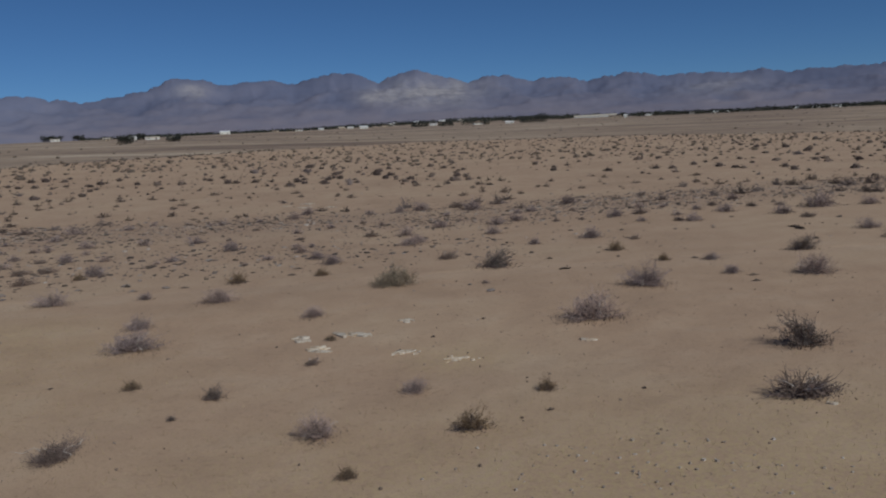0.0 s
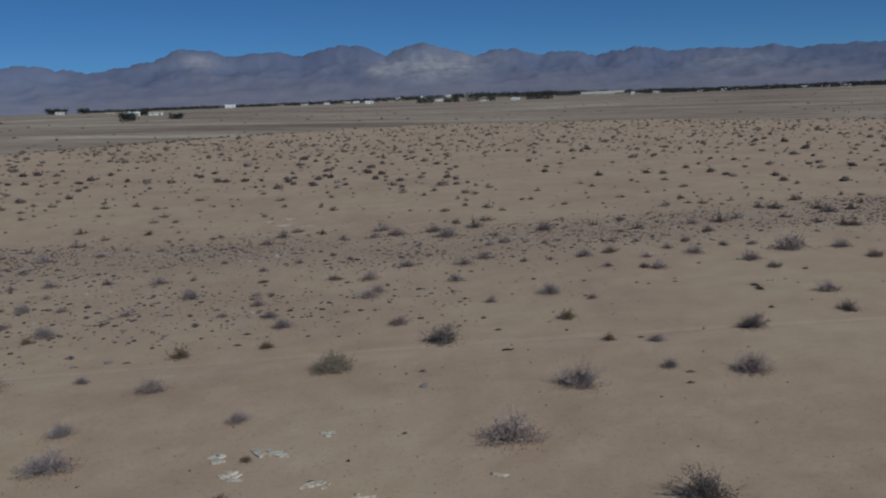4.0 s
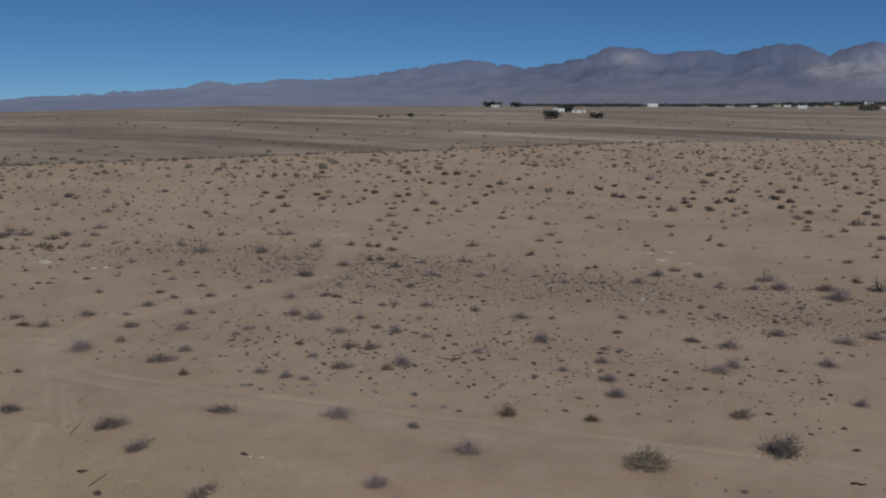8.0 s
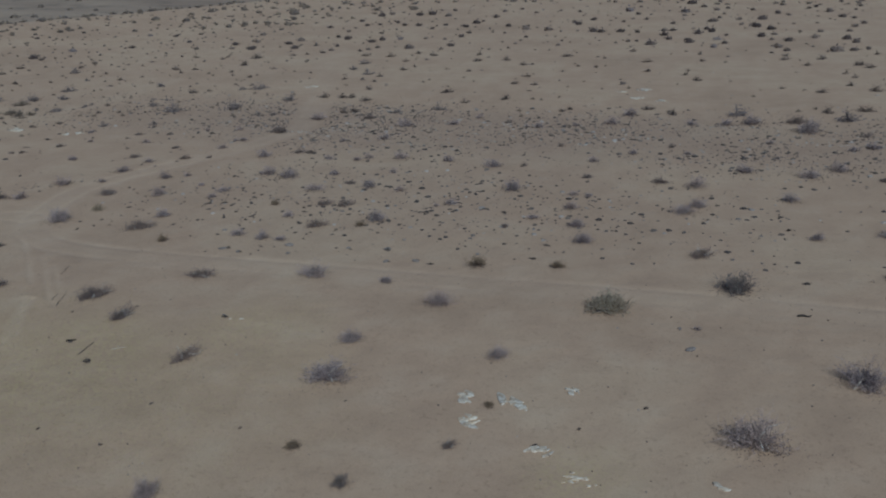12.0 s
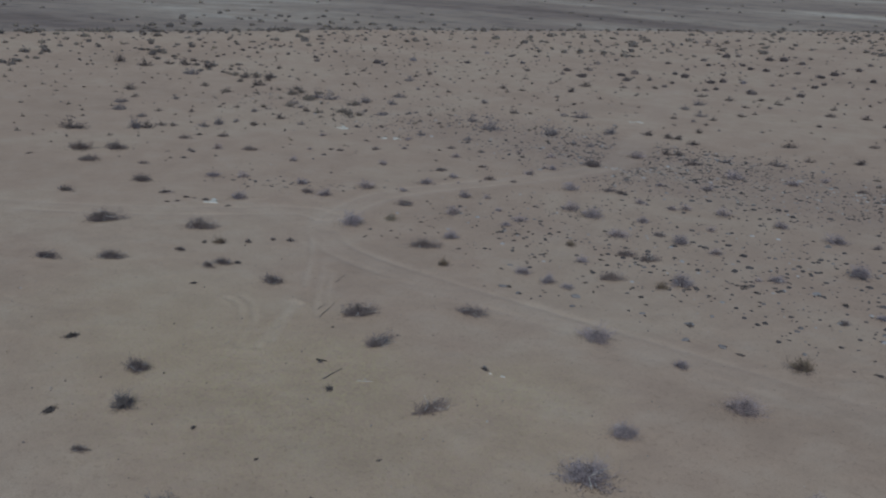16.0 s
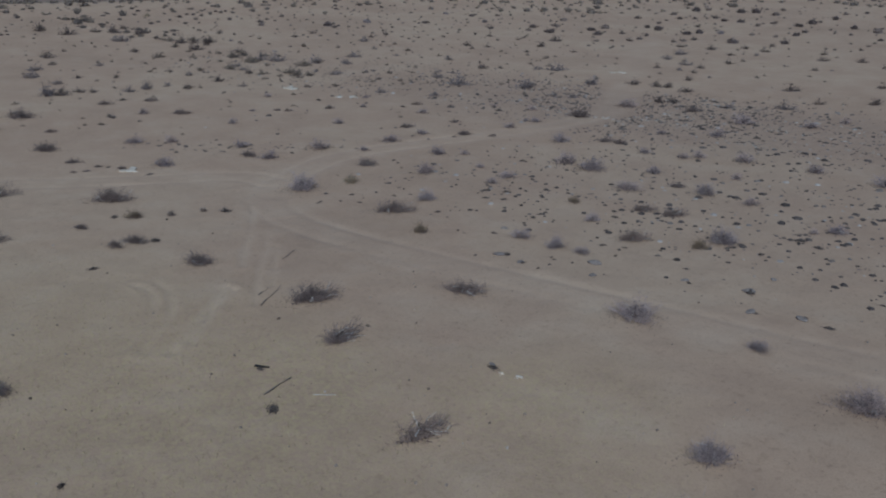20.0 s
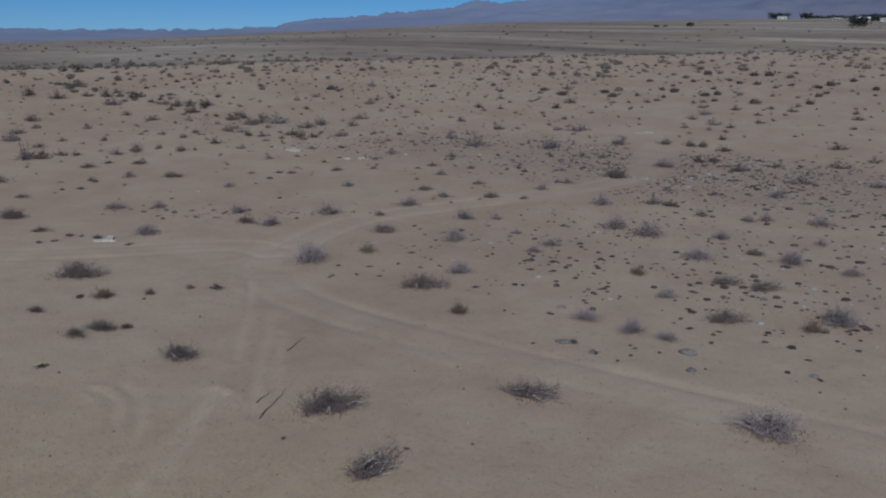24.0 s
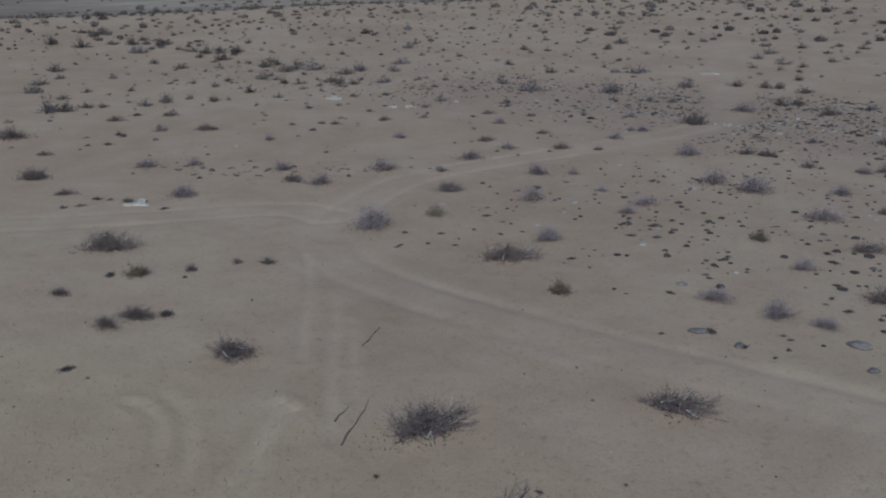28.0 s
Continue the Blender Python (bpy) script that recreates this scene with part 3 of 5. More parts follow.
shrubs("low", [
    (-18.1, 14.3, 0.38), (-7.3, 15.4, 1.04), (-22.0, 17.6, 0.69), (-35.3, 19.4, 0.95), (-33.7, 21.6, 1.01), (-3.5, 21.8, 0.38),
    (-39.8, 23.7, 1.43), (-30.1, 24.4, 0.59), (-47.0, 24.5, 0.82), (-32.9, 24.5, 0.44), (-30.1, 25.1, 0.67), (-26.7, 25.5, 0.85),
    (-21.6, 26.1, 1.10), (-35.8, 27.0, 1.21), (-41.5, 28.0, 0.28), (-54.0, 28.5, 1.12), (-41.3, 28.5, 0.28), (-43.4, 28.8, 0.55),
    (-47.0, 29.0, 1.02), (-41.8, 29.3, 0.32), (-57.8, 29.4, 1.59), (-40.7, 29.9, 0.36), (-51.4, 31.1, 0.52), (-56.6, 31.5, 1.43),
    (-26.9, 34.1, 1.20), (-39.2, 35.7, 0.75), (-57.7, 37.2, 0.68), (-18.4, 37.6, 0.89), (20.1, 38.4, 1.01), (-33.7, 38.6, 0.69),
])

shrubs("low", [
    (-51.7, 39.2, 0.90), (0.2, 39.4, 1.04), (-51.5, 39.5, 0.40), (-57.0, 40.0, 0.68), (-9.4, 40.6, 0.45), (-20.2, 41.1, 0.71),
    (-19.0, 41.3, 0.74), (9.6, 43.2, 0.52), (-49.0, 44.4, 0.40), (-48.4, 44.8, 0.40), (-21.2, 45.4, 0.52), (-35.6, 46.6, 0.19),
    (-39.4, 46.6, 0.65), (-47.4, 47.3, 0.51), (-35.7, 47.5, 0.62), (-34.3, 48.3, 0.33), (21.0, 49.6, 0.95), (-38.7, 49.9, 0.47),
    (14.0, 51.1, 0.62), (-8.4, 51.1, 0.54), (-4.2, 51.3, 0.89), (-29.1, 51.6, 0.71), (27.7, 51.6, 1.04), (-28.3, 51.7, 0.61),
    (-44.8, 52.6, 0.53), (-13.0, 52.8, 0.45), (-42.6, 53.6, 0.47), (7.3, 55.3, 0.59), (9.0, 55.6, 0.53), (-34.8, 57.1, 1.24),
])

shrubs("low", [
    (13.1, 57.2, 1.03), (22.6, 57.9, 0.72), (20.8, 58.0, 0.72), (-12.6, 58.9, 0.50), (18.9, 60.4, 0.81), (-5.5, 60.8, 0.50),
    (9.4, 62.4, 0.51), (-30.9, 64.2, 0.93), (-19.2, 65.8, 0.56), (15.7, 66.7, 0.64), (6.2, 67.5, 0.79), (1.4, 71.3, 1.47),
])

shrubs("dead", [
    (6.9, 16.5, 1.14), (-14.1, 23.1, 1.01), (-18.9, 24.9, 1.01), (-19.0, 29.6, 1.01),
])

shrubs("grey", [
    (-2.6, 16.2, 0.74), (-9.6, 16.5, 0.71), (-0.8, 19.0, 0.52), (-8.8, 23.8, 1.20), (4.2, 24.7, 1.33), (-9.5, 26.4, 0.67),
    (-4.2, 27.2, 0.68), (6.8, 29.1, 1.20), (12.9, 29.9, 1.18), (-8.0, 30.5, 0.95), (10.3, 30.8, 0.58), (-14.4, 31.4, 1.02),
    (1.5, 31.5, 0.23), (-40.1, 31.7, 0.80), (-11.1, 31.8, 0.47), (-45.7, 33.1, 0.79), (-32.1, 33.7, 1.14), (10.7, 34.4, 0.55),
    (-44.6, 34.6, 0.65), (-19.8, 35.0, 0.65), (-21.3, 35.0, 0.63), (-18.8, 35.1, 0.51), (-38.0, 36.1, 0.75), (-27.2, 36.2, 0.68),
    (-41.1, 36.6, 0.75), (-53.1, 37.5, 0.57), (-20.8, 38.6, 0.51), (-38.1, 39.3, 1.02), (-30.6, 39.5, 0.77), (-16.0, 39.5, 0.88),
])

shrubs("grey", [
    (-5.1, 39.6, 0.78), (-47.1, 39.9, 0.57), (-27.2, 40.2, 0.46), (-36.3, 40.7, 0.47), (-27.5, 41.5, 0.66), (-6.1, 41.8, 0.71),
    (-29.7, 42.2, 0.39), (-8.6, 42.4, 0.51), (21.0, 42.5, 1.11), (-14.2, 42.8, 0.32), (-33.2, 42.9, 0.71), (-49.8, 43.1, 0.34),
    (-37.0, 43.2, 0.81), (-13.6, 43.4, 0.59), (4.6, 43.4, 0.55), (-22.4, 43.5, 0.94), (-32.2, 43.8, 0.46), (-43.0, 44.5, 0.61),
    (-7.3, 44.7, 0.64), (7.7, 44.8, 0.96), (-17.6, 44.9, 0.58), (-36.1, 45.1, 0.18), (-19.7, 45.1, 0.80), (-25.7, 45.6, 1.07),
    (-1.8, 45.7, 0.89), (-37.3, 45.8, 0.62), (-27.4, 45.8, 1.02), (-53.7, 47.0, 0.50), (-23.3, 47.0, 0.68), (-1.3, 47.1, 0.81),
])

shrubs("grey", [
    (-7.1, 47.1, 0.39), (-8.0, 47.2, 0.50), (-11.6, 47.3, 0.98), (-20.1, 48.7, 0.53), (-46.5, 49.4, 0.41), (2.9, 49.6, 0.79),
    (-30.7, 49.8, 1.03), (-26.0, 50.6, 0.68), (-42.1, 50.6, 0.56), (14.7, 50.6, 0.93), (-24.0, 50.9, 0.62), (-35.3, 51.0, 0.66),
    (-2.1, 51.1, 1.06), (-23.5, 51.6, 0.68), (-49.1, 51.9, 0.43), (12.0, 52.0, 0.62), (-14.8, 52.1, 1.09), (20.6, 52.2, 1.11),
    (-21.5, 52.3, 0.81), (-18.1, 52.6, 0.85), (-36.1, 53.5, 0.38), (-35.5, 53.6, 0.53), (14.9, 54.7, 0.67), (3.5, 55.0, 1.12),
    (-9.2, 55.1, 0.65), (-0.1, 55.3, 0.95), (27.4, 55.4, 0.94), (24.2, 55.4, 1.75), (18.1, 55.4, 1.15), (-28.1, 55.7, 0.51),
])

shrubs("grey", [
    (-40.9, 56.0, 0.41), (11.3, 56.3, 1.01), (-38.4, 56.9, 0.59), (4.9, 57.1, 0.97), (-25.6, 57.4, 0.82), (17.0, 57.8, 0.70),
    (-7.4, 58.0, 0.60), (-4.1, 58.9, 0.49), (1.3, 59.4, 0.35), (15.7, 61.3, 0.51), (14.1, 61.9, 0.74), (-26.4, 62.2, 1.15),
    (-34.8, 62.6, 1.23), (5.5, 62.7, 0.71), (0.4, 63.7, 0.52), (6.6, 63.7, 0.90), (-23.0, 63.9, 0.80), (-17.2, 64.6, 0.47),
    (-16.3, 64.7, 0.70), (21.8, 64.8, 0.80), (-13.8, 66.0, 0.55), (-22.2, 67.0, 0.67), (-11.4, 67.5, 1.03), (2.5, 68.0, 1.56),
    (-5.7, 68.7, 0.79), (-3.3, 69.3, 0.95), (10.2, 69.4, 1.31), (-1.6, 70.0, 1.21), (-10.9, 71.0, 1.08),
])

shrubs("green", [
    (-14.1, 14.7, 1.00), (-19.8, 16.2, 0.77), (-5.8, 17.5, 0.22), (-5.3, 19.0, 0.52), (8.5, 20.4, 1.19), (-32.3, 27.7, 0.31),
    (-32.0, 28.9, 0.28), (-31.3, 29.4, 0.40), (-53.5, 35.5, 0.40), (-53.0, 35.5, 0.39), (2.2, 35.7, 1.36), (15.0, 35.9, 1.13),
])

shrubs("brown", [
    (-1.8, 14.0, 0.32), (0.4, 16.2, 0.62), (2.1, 18.4, 0.41), (-7.5, 20.0, 0.40), (-3.3, 24.2, 0.32), (-32.9, 26.5, 0.55),
    (-24.2, 32.9, 0.49), (8.9, 34.8, 0.50), (-8.4, 35.0, 0.74), (-5.1, 36.0, 0.56), (-16.3, 38.4, 0.53), (7.8, 38.9, 0.75),
    (-22.8, 40.2, 0.45),
])

shrubs("straw", [
    (-31.6, 35.9, 0.70),
])

shrubs("round", [
    (-1.9, 32.2, 1.26),
])

shrubs("tuft", [
    (-20.8, 14.5, 0.33), (3.8, 15.3, 0.12), (2.0, 17.0, 0.12), (-25.8, 17.0, 0.40), (-17.4, 17.2, 0.18), (-14.9, 17.7, 0.12),
    (-12.5, 17.8, 0.12), (4.1, 17.9, 0.12), (-12.9, 20.2, 0.12), (-9.5, 20.2, 0.15), (-17.1, 21.6, 0.27), (-18.9, 22.5, 0.18),
    (-1.3, 22.7, 0.17), (-7.5, 22.8, 0.12), (-28.4, 22.9, 0.24), (-0.4, 23.9, 0.14), (-21.1, 24.6, 0.12), (1.1, 25.6, 0.15),
    (-29.8, 25.7, 0.32), (-33.4, 26.0, 0.28), (-19.1, 26.0, 0.12), (-15.1, 26.4, 0.23), (-18.3, 27.0, 0.12), (-31.9, 27.3, 0.12),
    (9.2, 27.6, 0.14), (10.5, 28.9, 0.22), (-41.4, 29.6, 0.21), (1.6, 29.7, 0.14), (10.8, 30.1, 0.26), (-39.0, 30.4, 0.23),
])

shrubs("tuft", [
    (-40.7, 30.5, 0.16), (-21.1, 32.4, 0.12), (-51.4, 32.7, 0.16), (-29.9, 32.8, 0.13), (-18.8, 32.8, 0.12), (-19.5, 32.9, 0.19),
    (-30.0, 33.0, 0.13), (-20.4, 33.2, 0.24), (-52.0, 33.3, 0.27), (-29.5, 33.6, 0.15), (-23.0, 33.9, 0.12), (-19.0, 33.9, 0.12),
    (-28.8, 34.0, 0.15), (-23.4, 34.0, 0.12), (-19.2, 34.0, 0.14), (-12.3, 34.1, 0.18), (-51.6, 34.1, 0.32), (-47.9, 34.3, 0.15),
    (-10.4, 34.5, 0.22), (-30.0, 34.6, 0.16), (-11.2, 34.7, 0.18), (-22.3, 34.7, 0.19), (-24.8, 34.9, 0.12), (-14.8, 35.0, 0.14),
    (10.2, 35.0, 0.22), (-25.6, 35.2, 0.18), (-13.1, 35.5, 0.32), (-29.5, 35.5, 0.14), (-17.8, 35.6, 0.16), (-28.6, 35.7, 0.16),
])

shrubs("tuft", [
    (-25.4, 35.7, 0.12), (-46.1, 36.1, 0.20), (-15.5, 36.1, 0.14), (-25.6, 36.2, 0.12), (-28.3, 36.3, 0.13), (-33.0, 36.3, 0.12),
    (-18.8, 36.3, 0.19), (-22.4, 36.5, 0.14), (-32.4, 36.5, 0.12), (-18.1, 36.6, 0.16), (-43.5, 36.6, 0.14), (-29.1, 36.7, 0.14),
    (-6.5, 36.7, 0.27), (-29.4, 36.7, 0.14), (-19.4, 36.9, 0.16), (-30.3, 36.9, 0.21), (-47.7, 36.9, 0.15), (-10.0, 37.3, 0.14),
    (-22.6, 37.3, 0.21), (4.6, 37.4, 0.26), (-38.2, 37.6, 0.21), (-22.7, 37.8, 0.15), (-19.7, 37.9, 0.17), (-39.2, 37.9, 0.13),
    (-25.7, 38.1, 0.23), (-22.7, 38.2, 0.18), (-24.0, 38.3, 0.19), (-26.5, 38.5, 0.12), (-25.1, 38.5, 0.20), (-6.5, 38.6, 0.28),
])

shrubs("tuft", [
    (-58.4, 38.8, 0.38), (-31.1, 39.0, 0.14), (-14.5, 39.2, 0.20), (-23.9, 39.2, 0.16), (-26.6, 39.3, 0.17), (-32.1, 39.4, 0.15),
    (17.1, 39.5, 0.30), (-25.8, 39.5, 0.27), (-20.5, 39.6, 0.22), (-33.0, 40.0, 0.15), (-20.9, 40.2, 0.23), (-25.7, 40.3, 0.21),
    (-30.8, 40.7, 0.12), (-28.7, 40.7, 0.12), (-29.1, 41.0, 0.15), (-13.4, 41.2, 0.26), (-24.7, 41.5, 0.14), (-14.2, 41.6, 0.32),
    (-10.3, 42.8, 0.32), (-29.5, 43.2, 0.16), (18.0, 43.5, 0.50), (3.3, 44.4, 0.25), (18.1, 44.5, 0.40), (-29.2, 44.7, 0.24),
    (-30.0, 45.1, 0.17), (-29.3, 45.6, 0.21), (19.4, 45.6, 0.17), (-50.4, 48.8, 0.37), (-44.7, 51.3, 0.29), (3.9, 52.3, 0.24),
])

shrubs("tuft", [
    (-39.6, 55.0, 0.41), (-23.8, 58.5, 0.37),
])

FAR_DARK, FAR_GREY = [], []
FAR_DARK += [
    (-65.3, 31.7, 1.67), (-62.9, 36.7, 1.00), (-63.4, 38.1, 0.81), (-62.8, 38.8, 0.60), (-69.4, 40.7, 0.60), (-77.0, 42.0, 0.59),
    (-67.9, 43.0, 0.59), (-81.1, 43.3, 1.16), (-60.0, 44.5, 0.81), (-59.8, 45.4, 0.34), (-84.3, 46.1, 0.47), (-70.2, 47.4, 0.40),
    (-68.1, 47.6, 0.54), (-61.7, 48.1, 0.78), (-99.5, 50.1, 1.90), (-80.5, 51.0, 0.92), (-95.5, 51.4, 1.62), (-55.5, 51.7, 0.48),
    (-63.8, 52.2, 0.91), (-61.0, 53.2, 0.44), (-54.6, 53.6, 0.48), (-96.0, 54.6, 1.10), (-101.0, 55.0, 0.46), (-94.8, 55.9, 1.86),
    (-78.6, 56.2, 1.30), (-88.0, 57.3, 0.72), (-91.9, 57.4, 1.29), (-84.0, 57.8, 1.69), (-97.0, 58.3, 1.02), (-55.1, 58.4, 0.43),
]
FAR_DARK += [
    (-74.8, 58.5, 1.00), (-83.2, 58.7, 0.89), (-92.9, 59.2, 0.32), (-53.5, 59.3, 0.43), (-97.0, 59.5, 0.34), (-82.1, 59.6, 1.38),
    (-57.1, 61.4, 0.53), (-104.6, 61.6, 0.50), (-86.8, 62.0, 0.32), (-80.1, 62.2, 0.50), (-99.5, 62.9, 0.59), (-91.3, 64.2, 0.55),
    (-100.5, 64.3, 0.48), (32.6, 64.6, 1.09), (-88.1, 64.8, 0.86), (31.9, 64.9, 1.09), (-75.9, 65.2, 0.39), (-34.4, 65.9, 0.88),
    (-97.7, 66.3, 0.59), (-101.4, 66.3, 0.37), (-84.6, 66.4, 0.32), (-75.5, 66.5, 0.68), (-33.7, 66.5, 0.85), (-121.7, 66.7, 0.58),
    (30.9, 67.0, 0.77), (-111.3, 67.4, 0.53), (-113.9, 67.9, 0.68), (-94.2, 68.2, 0.35), (-103.5, 68.8, 0.63), (-72.9, 68.9, 0.58),
]
FAR_DARK += [
    (-54.3, 69.8, 0.82), (24.2, 69.8, 1.30), (-82.1, 70.3, 0.63), (-105.2, 70.8, 0.51), (14.4, 71.3, 0.59), (-16.7, 71.5, 0.60),
    (-35.5, 71.5, 1.00), (-104.8, 71.5, 0.51), (-103.4, 71.8, 0.50), (-40.3, 72.0, 0.97), (-113.1, 72.0, 0.41), (-38.5, 72.3, 0.88),
    (-7.9, 72.4, 0.84), (-16.3, 72.4, 0.69), (-57.0, 72.5, 0.34), (-98.2, 72.6, 0.61), (-37.7, 72.7, 0.88), (-26.2, 73.0, 0.64),
    (-92.2, 73.1, 0.70), (-67.3, 73.2, 0.67), (-10.2, 74.0, 0.96), (-83.9, 74.2, 0.77), (36.8, 74.5, 1.16), (-95.2, 74.9, 0.73),
    (-53.3, 75.3, 0.43), (-23.4, 75.6, 1.02), (3.3, 75.7, 0.79), (-71.9, 75.7, 0.60), (-106.6, 75.8, 0.53), (34.5, 75.9, 1.16),
]
FAR_DARK += [
    (-106.1, 77.0, 0.40), (-97.0, 77.1, 0.50), (-38.4, 77.1, 0.71), (31.3, 77.2, 1.46), (5.9, 77.2, 0.97), (-78.0, 77.7, 0.64),
    (-30.1, 77.7, 0.99), (39.8, 79.2, 0.72), (-64.7, 79.8, 0.59), (-55.1, 79.9, 0.64), (-87.2, 80.0, 0.59), (-89.1, 80.5, 1.07),
    (-98.8, 80.7, 0.64), (-79.1, 80.9, 0.77), (-66.8, 81.3, 0.91), (-88.3, 81.5, 0.48), (-40.4, 81.6, 0.54), (28.2, 82.0, 0.50),
    (-74.8, 82.0, 0.43), (-44.3, 82.1, 0.54), (-72.6, 82.1, 0.42), (-59.5, 82.3, 0.58), (-64.8, 82.3, 0.60), (26.8, 83.5, 0.72),
    (35.7, 83.5, 1.38), (-86.3, 83.8, 0.48), (-23.6, 83.9, 0.71), (-25.8, 84.1, 0.72), (25.7, 84.4, 0.62), (7.8, 84.5, 0.59),
]
FAR_DARK += [
    (-50.4, 84.8, 0.37), (-41.6, 84.8, 0.71), (-73.8, 85.0, 0.55), (30.0, 85.1, 0.63), (42.7, 85.3, 0.77), (2.3, 85.5, 0.88),
    (33.2, 85.6, 0.64), (-56.4, 86.0, 0.59), (41.3, 86.5, 0.67), (-61.6, 87.3, 1.13), (6.5, 87.3, 1.00), (14.2, 87.6, 0.62),
    (-26.3, 88.8, 0.76), (26.2, 88.9, 0.76), (33.1, 89.1, 0.33), (-41.4, 89.8, 0.85), (4.4, 89.9, 0.72), (28.2, 90.2, 0.44),
    (-73.7, 90.2, 0.57), (-9.2, 90.2, 0.87), (-71.6, 90.3, 0.68), (-67.4, 90.5, 0.55), (-33.8, 90.9, 0.57), (-68.1, 92.2, 0.45),
    (20.8, 92.3, 0.77), (-41.3, 92.4, 0.48), (-63.8, 92.8, 1.10), (-86.0, 92.9, 0.38), (-11.0, 93.5, 0.65), (-103.7, 93.6, 0.71),
]
FAR_DARK += [
    (11.5, 93.8, 0.67), (-85.7, 93.8, 0.89), (10.6, 93.9, 0.67), (4.6, 94.9, 0.54), (-15.2, 95.2, 0.67), (-44.5, 96.1, 0.75),
    (-61.0, 96.5, 0.67), (-11.3, 96.5, 0.46), (-29.7, 96.7, 0.71), (-76.9, 96.7, 0.74), (-21.2, 96.8, 0.58), (-23.4, 97.2, 0.47),
    (-28.8, 97.3, 0.48), (3.7, 97.4, 0.56), (-60.0, 98.2, 0.54), (-36.2, 98.7, 0.98), (-72.8, 99.0, 0.61), (-51.8, 99.2, 0.79),
    (-48.3, 99.5, 1.04), (-69.9, 99.6, 1.32), (-58.8, 99.9, 0.68), (42.4, 100.0, 0.76), (-33.1, 100.2, 0.99), (48.3, 101.0, 1.04),
    (29.9, 101.2, 0.86), (-43.6, 101.9, 0.91), (-36.2, 102.0, 0.38), (5.8, 102.2, 1.05), (-16.9, 102.3, 0.85), (-59.0, 102.4, 0.69),
]
FAR_DARK += [
    (-64.9, 102.5, 1.00), (-75.0, 102.7, 1.13), (-0.2, 102.8, 0.71), (-54.9, 102.9, 0.68), (-46.3, 103.0, 0.88), (13.2, 103.2, 0.73),
    (4.7, 103.8, 1.19), (-38.2, 103.9, 0.77), (-11.2, 104.2, 0.73), (42.5, 104.3, 0.92), (-22.4, 104.3, 0.50), (-54.6, 104.6, 0.69),
    (-27.1, 104.8, 1.01), (-63.8, 106.0, 0.61), (-60.4, 106.2, 0.63), (-74.0, 106.2, 0.90), (20.1, 106.2, 0.76), (-88.9, 106.2, 0.84),
    (-68.5, 106.3, 1.01), (-54.4, 106.8, 0.71), (-2.8, 107.0, 0.86), (-50.1, 107.4, 1.17), (-45.3, 107.5, 0.68), (0.9, 108.2, 0.99),
    (-15.8, 109.5, 0.32), (26.3, 109.6, 0.52), (-68.9, 109.9, 1.03), (7.8, 109.9, 0.77), (-12.5, 110.0, 0.65), (-87.5, 110.1, 0.71),
]
FAR_DARK += [
    (19.4, 110.4, 0.66), (-3.1, 110.5, 0.77), (-37.1, 110.8, 0.55), (30.1, 111.0, 0.80), (-20.7, 111.0, 0.92), (-45.6, 111.1, 1.07),
    (44.2, 111.4, 0.98), (-58.3, 111.9, 1.12), (26.1, 111.9, 0.54), (-4.8, 112.6, 0.65), (6.3, 113.1, 0.65), (39.5, 113.1, 0.84),
    (-78.1, 113.4, 0.84), (-63.3, 113.5, 1.17), (-57.9, 114.3, 0.89), (-31.7, 114.9, 0.56), (-3.3, 115.0, 0.79), (-65.9, 115.2, 0.80),
    (2.1, 115.3, 1.72), (-37.9, 115.4, 0.42), (39.4, 115.8, 1.00), (3.9, 116.3, 0.94), (-52.5, 117.5, 0.60), (-49.5, 117.6, 0.59),
    (5.4, 117.8, 0.54), (-20.2, 118.3, 1.25), (-4.7, 118.4, 1.09), (-79.8, 120.2, 0.73), (-23.9, 120.9, 0.57), (-48.5, 121.0, 0.92),
]
FAR_DARK += [
    (39.0, 121.2, 1.03), (-11.4, 121.2, 0.85), (32.4, 121.2, 1.03), (-22.8, 121.4, 0.58), (-16.0, 121.5, 0.99), (54.3, 121.6, 0.93),
    (-62.2, 121.7, 0.64), (-68.0, 121.7, 0.66), (23.6, 121.9, 1.02), (59.2, 123.0, 1.12), (-39.2, 123.0, 0.60), (30.6, 123.2, 1.03),
    (-16.9, 124.4, 0.59), (-19.2, 124.5, 1.02), (3.9, 124.6, 0.87), (-4.1, 125.3, 1.17), (-74.0, 125.6, 0.89), (-49.4, 125.9, 0.79),
    (-6.3, 126.1, 0.59), (-69.8, 126.6, 0.51), (-44.2, 127.2, 0.47), (46.0, 127.9, 0.79), (2.7, 128.1, 1.03), (-1.1, 128.8, 1.03),
    (55.8, 128.9, 0.98), (-20.8, 129.0, 1.07), (-57.5, 129.6, 0.67), (-8.0, 129.7, 1.20), (38.0, 130.1, 0.95), (-12.6, 130.2, 0.59),
]
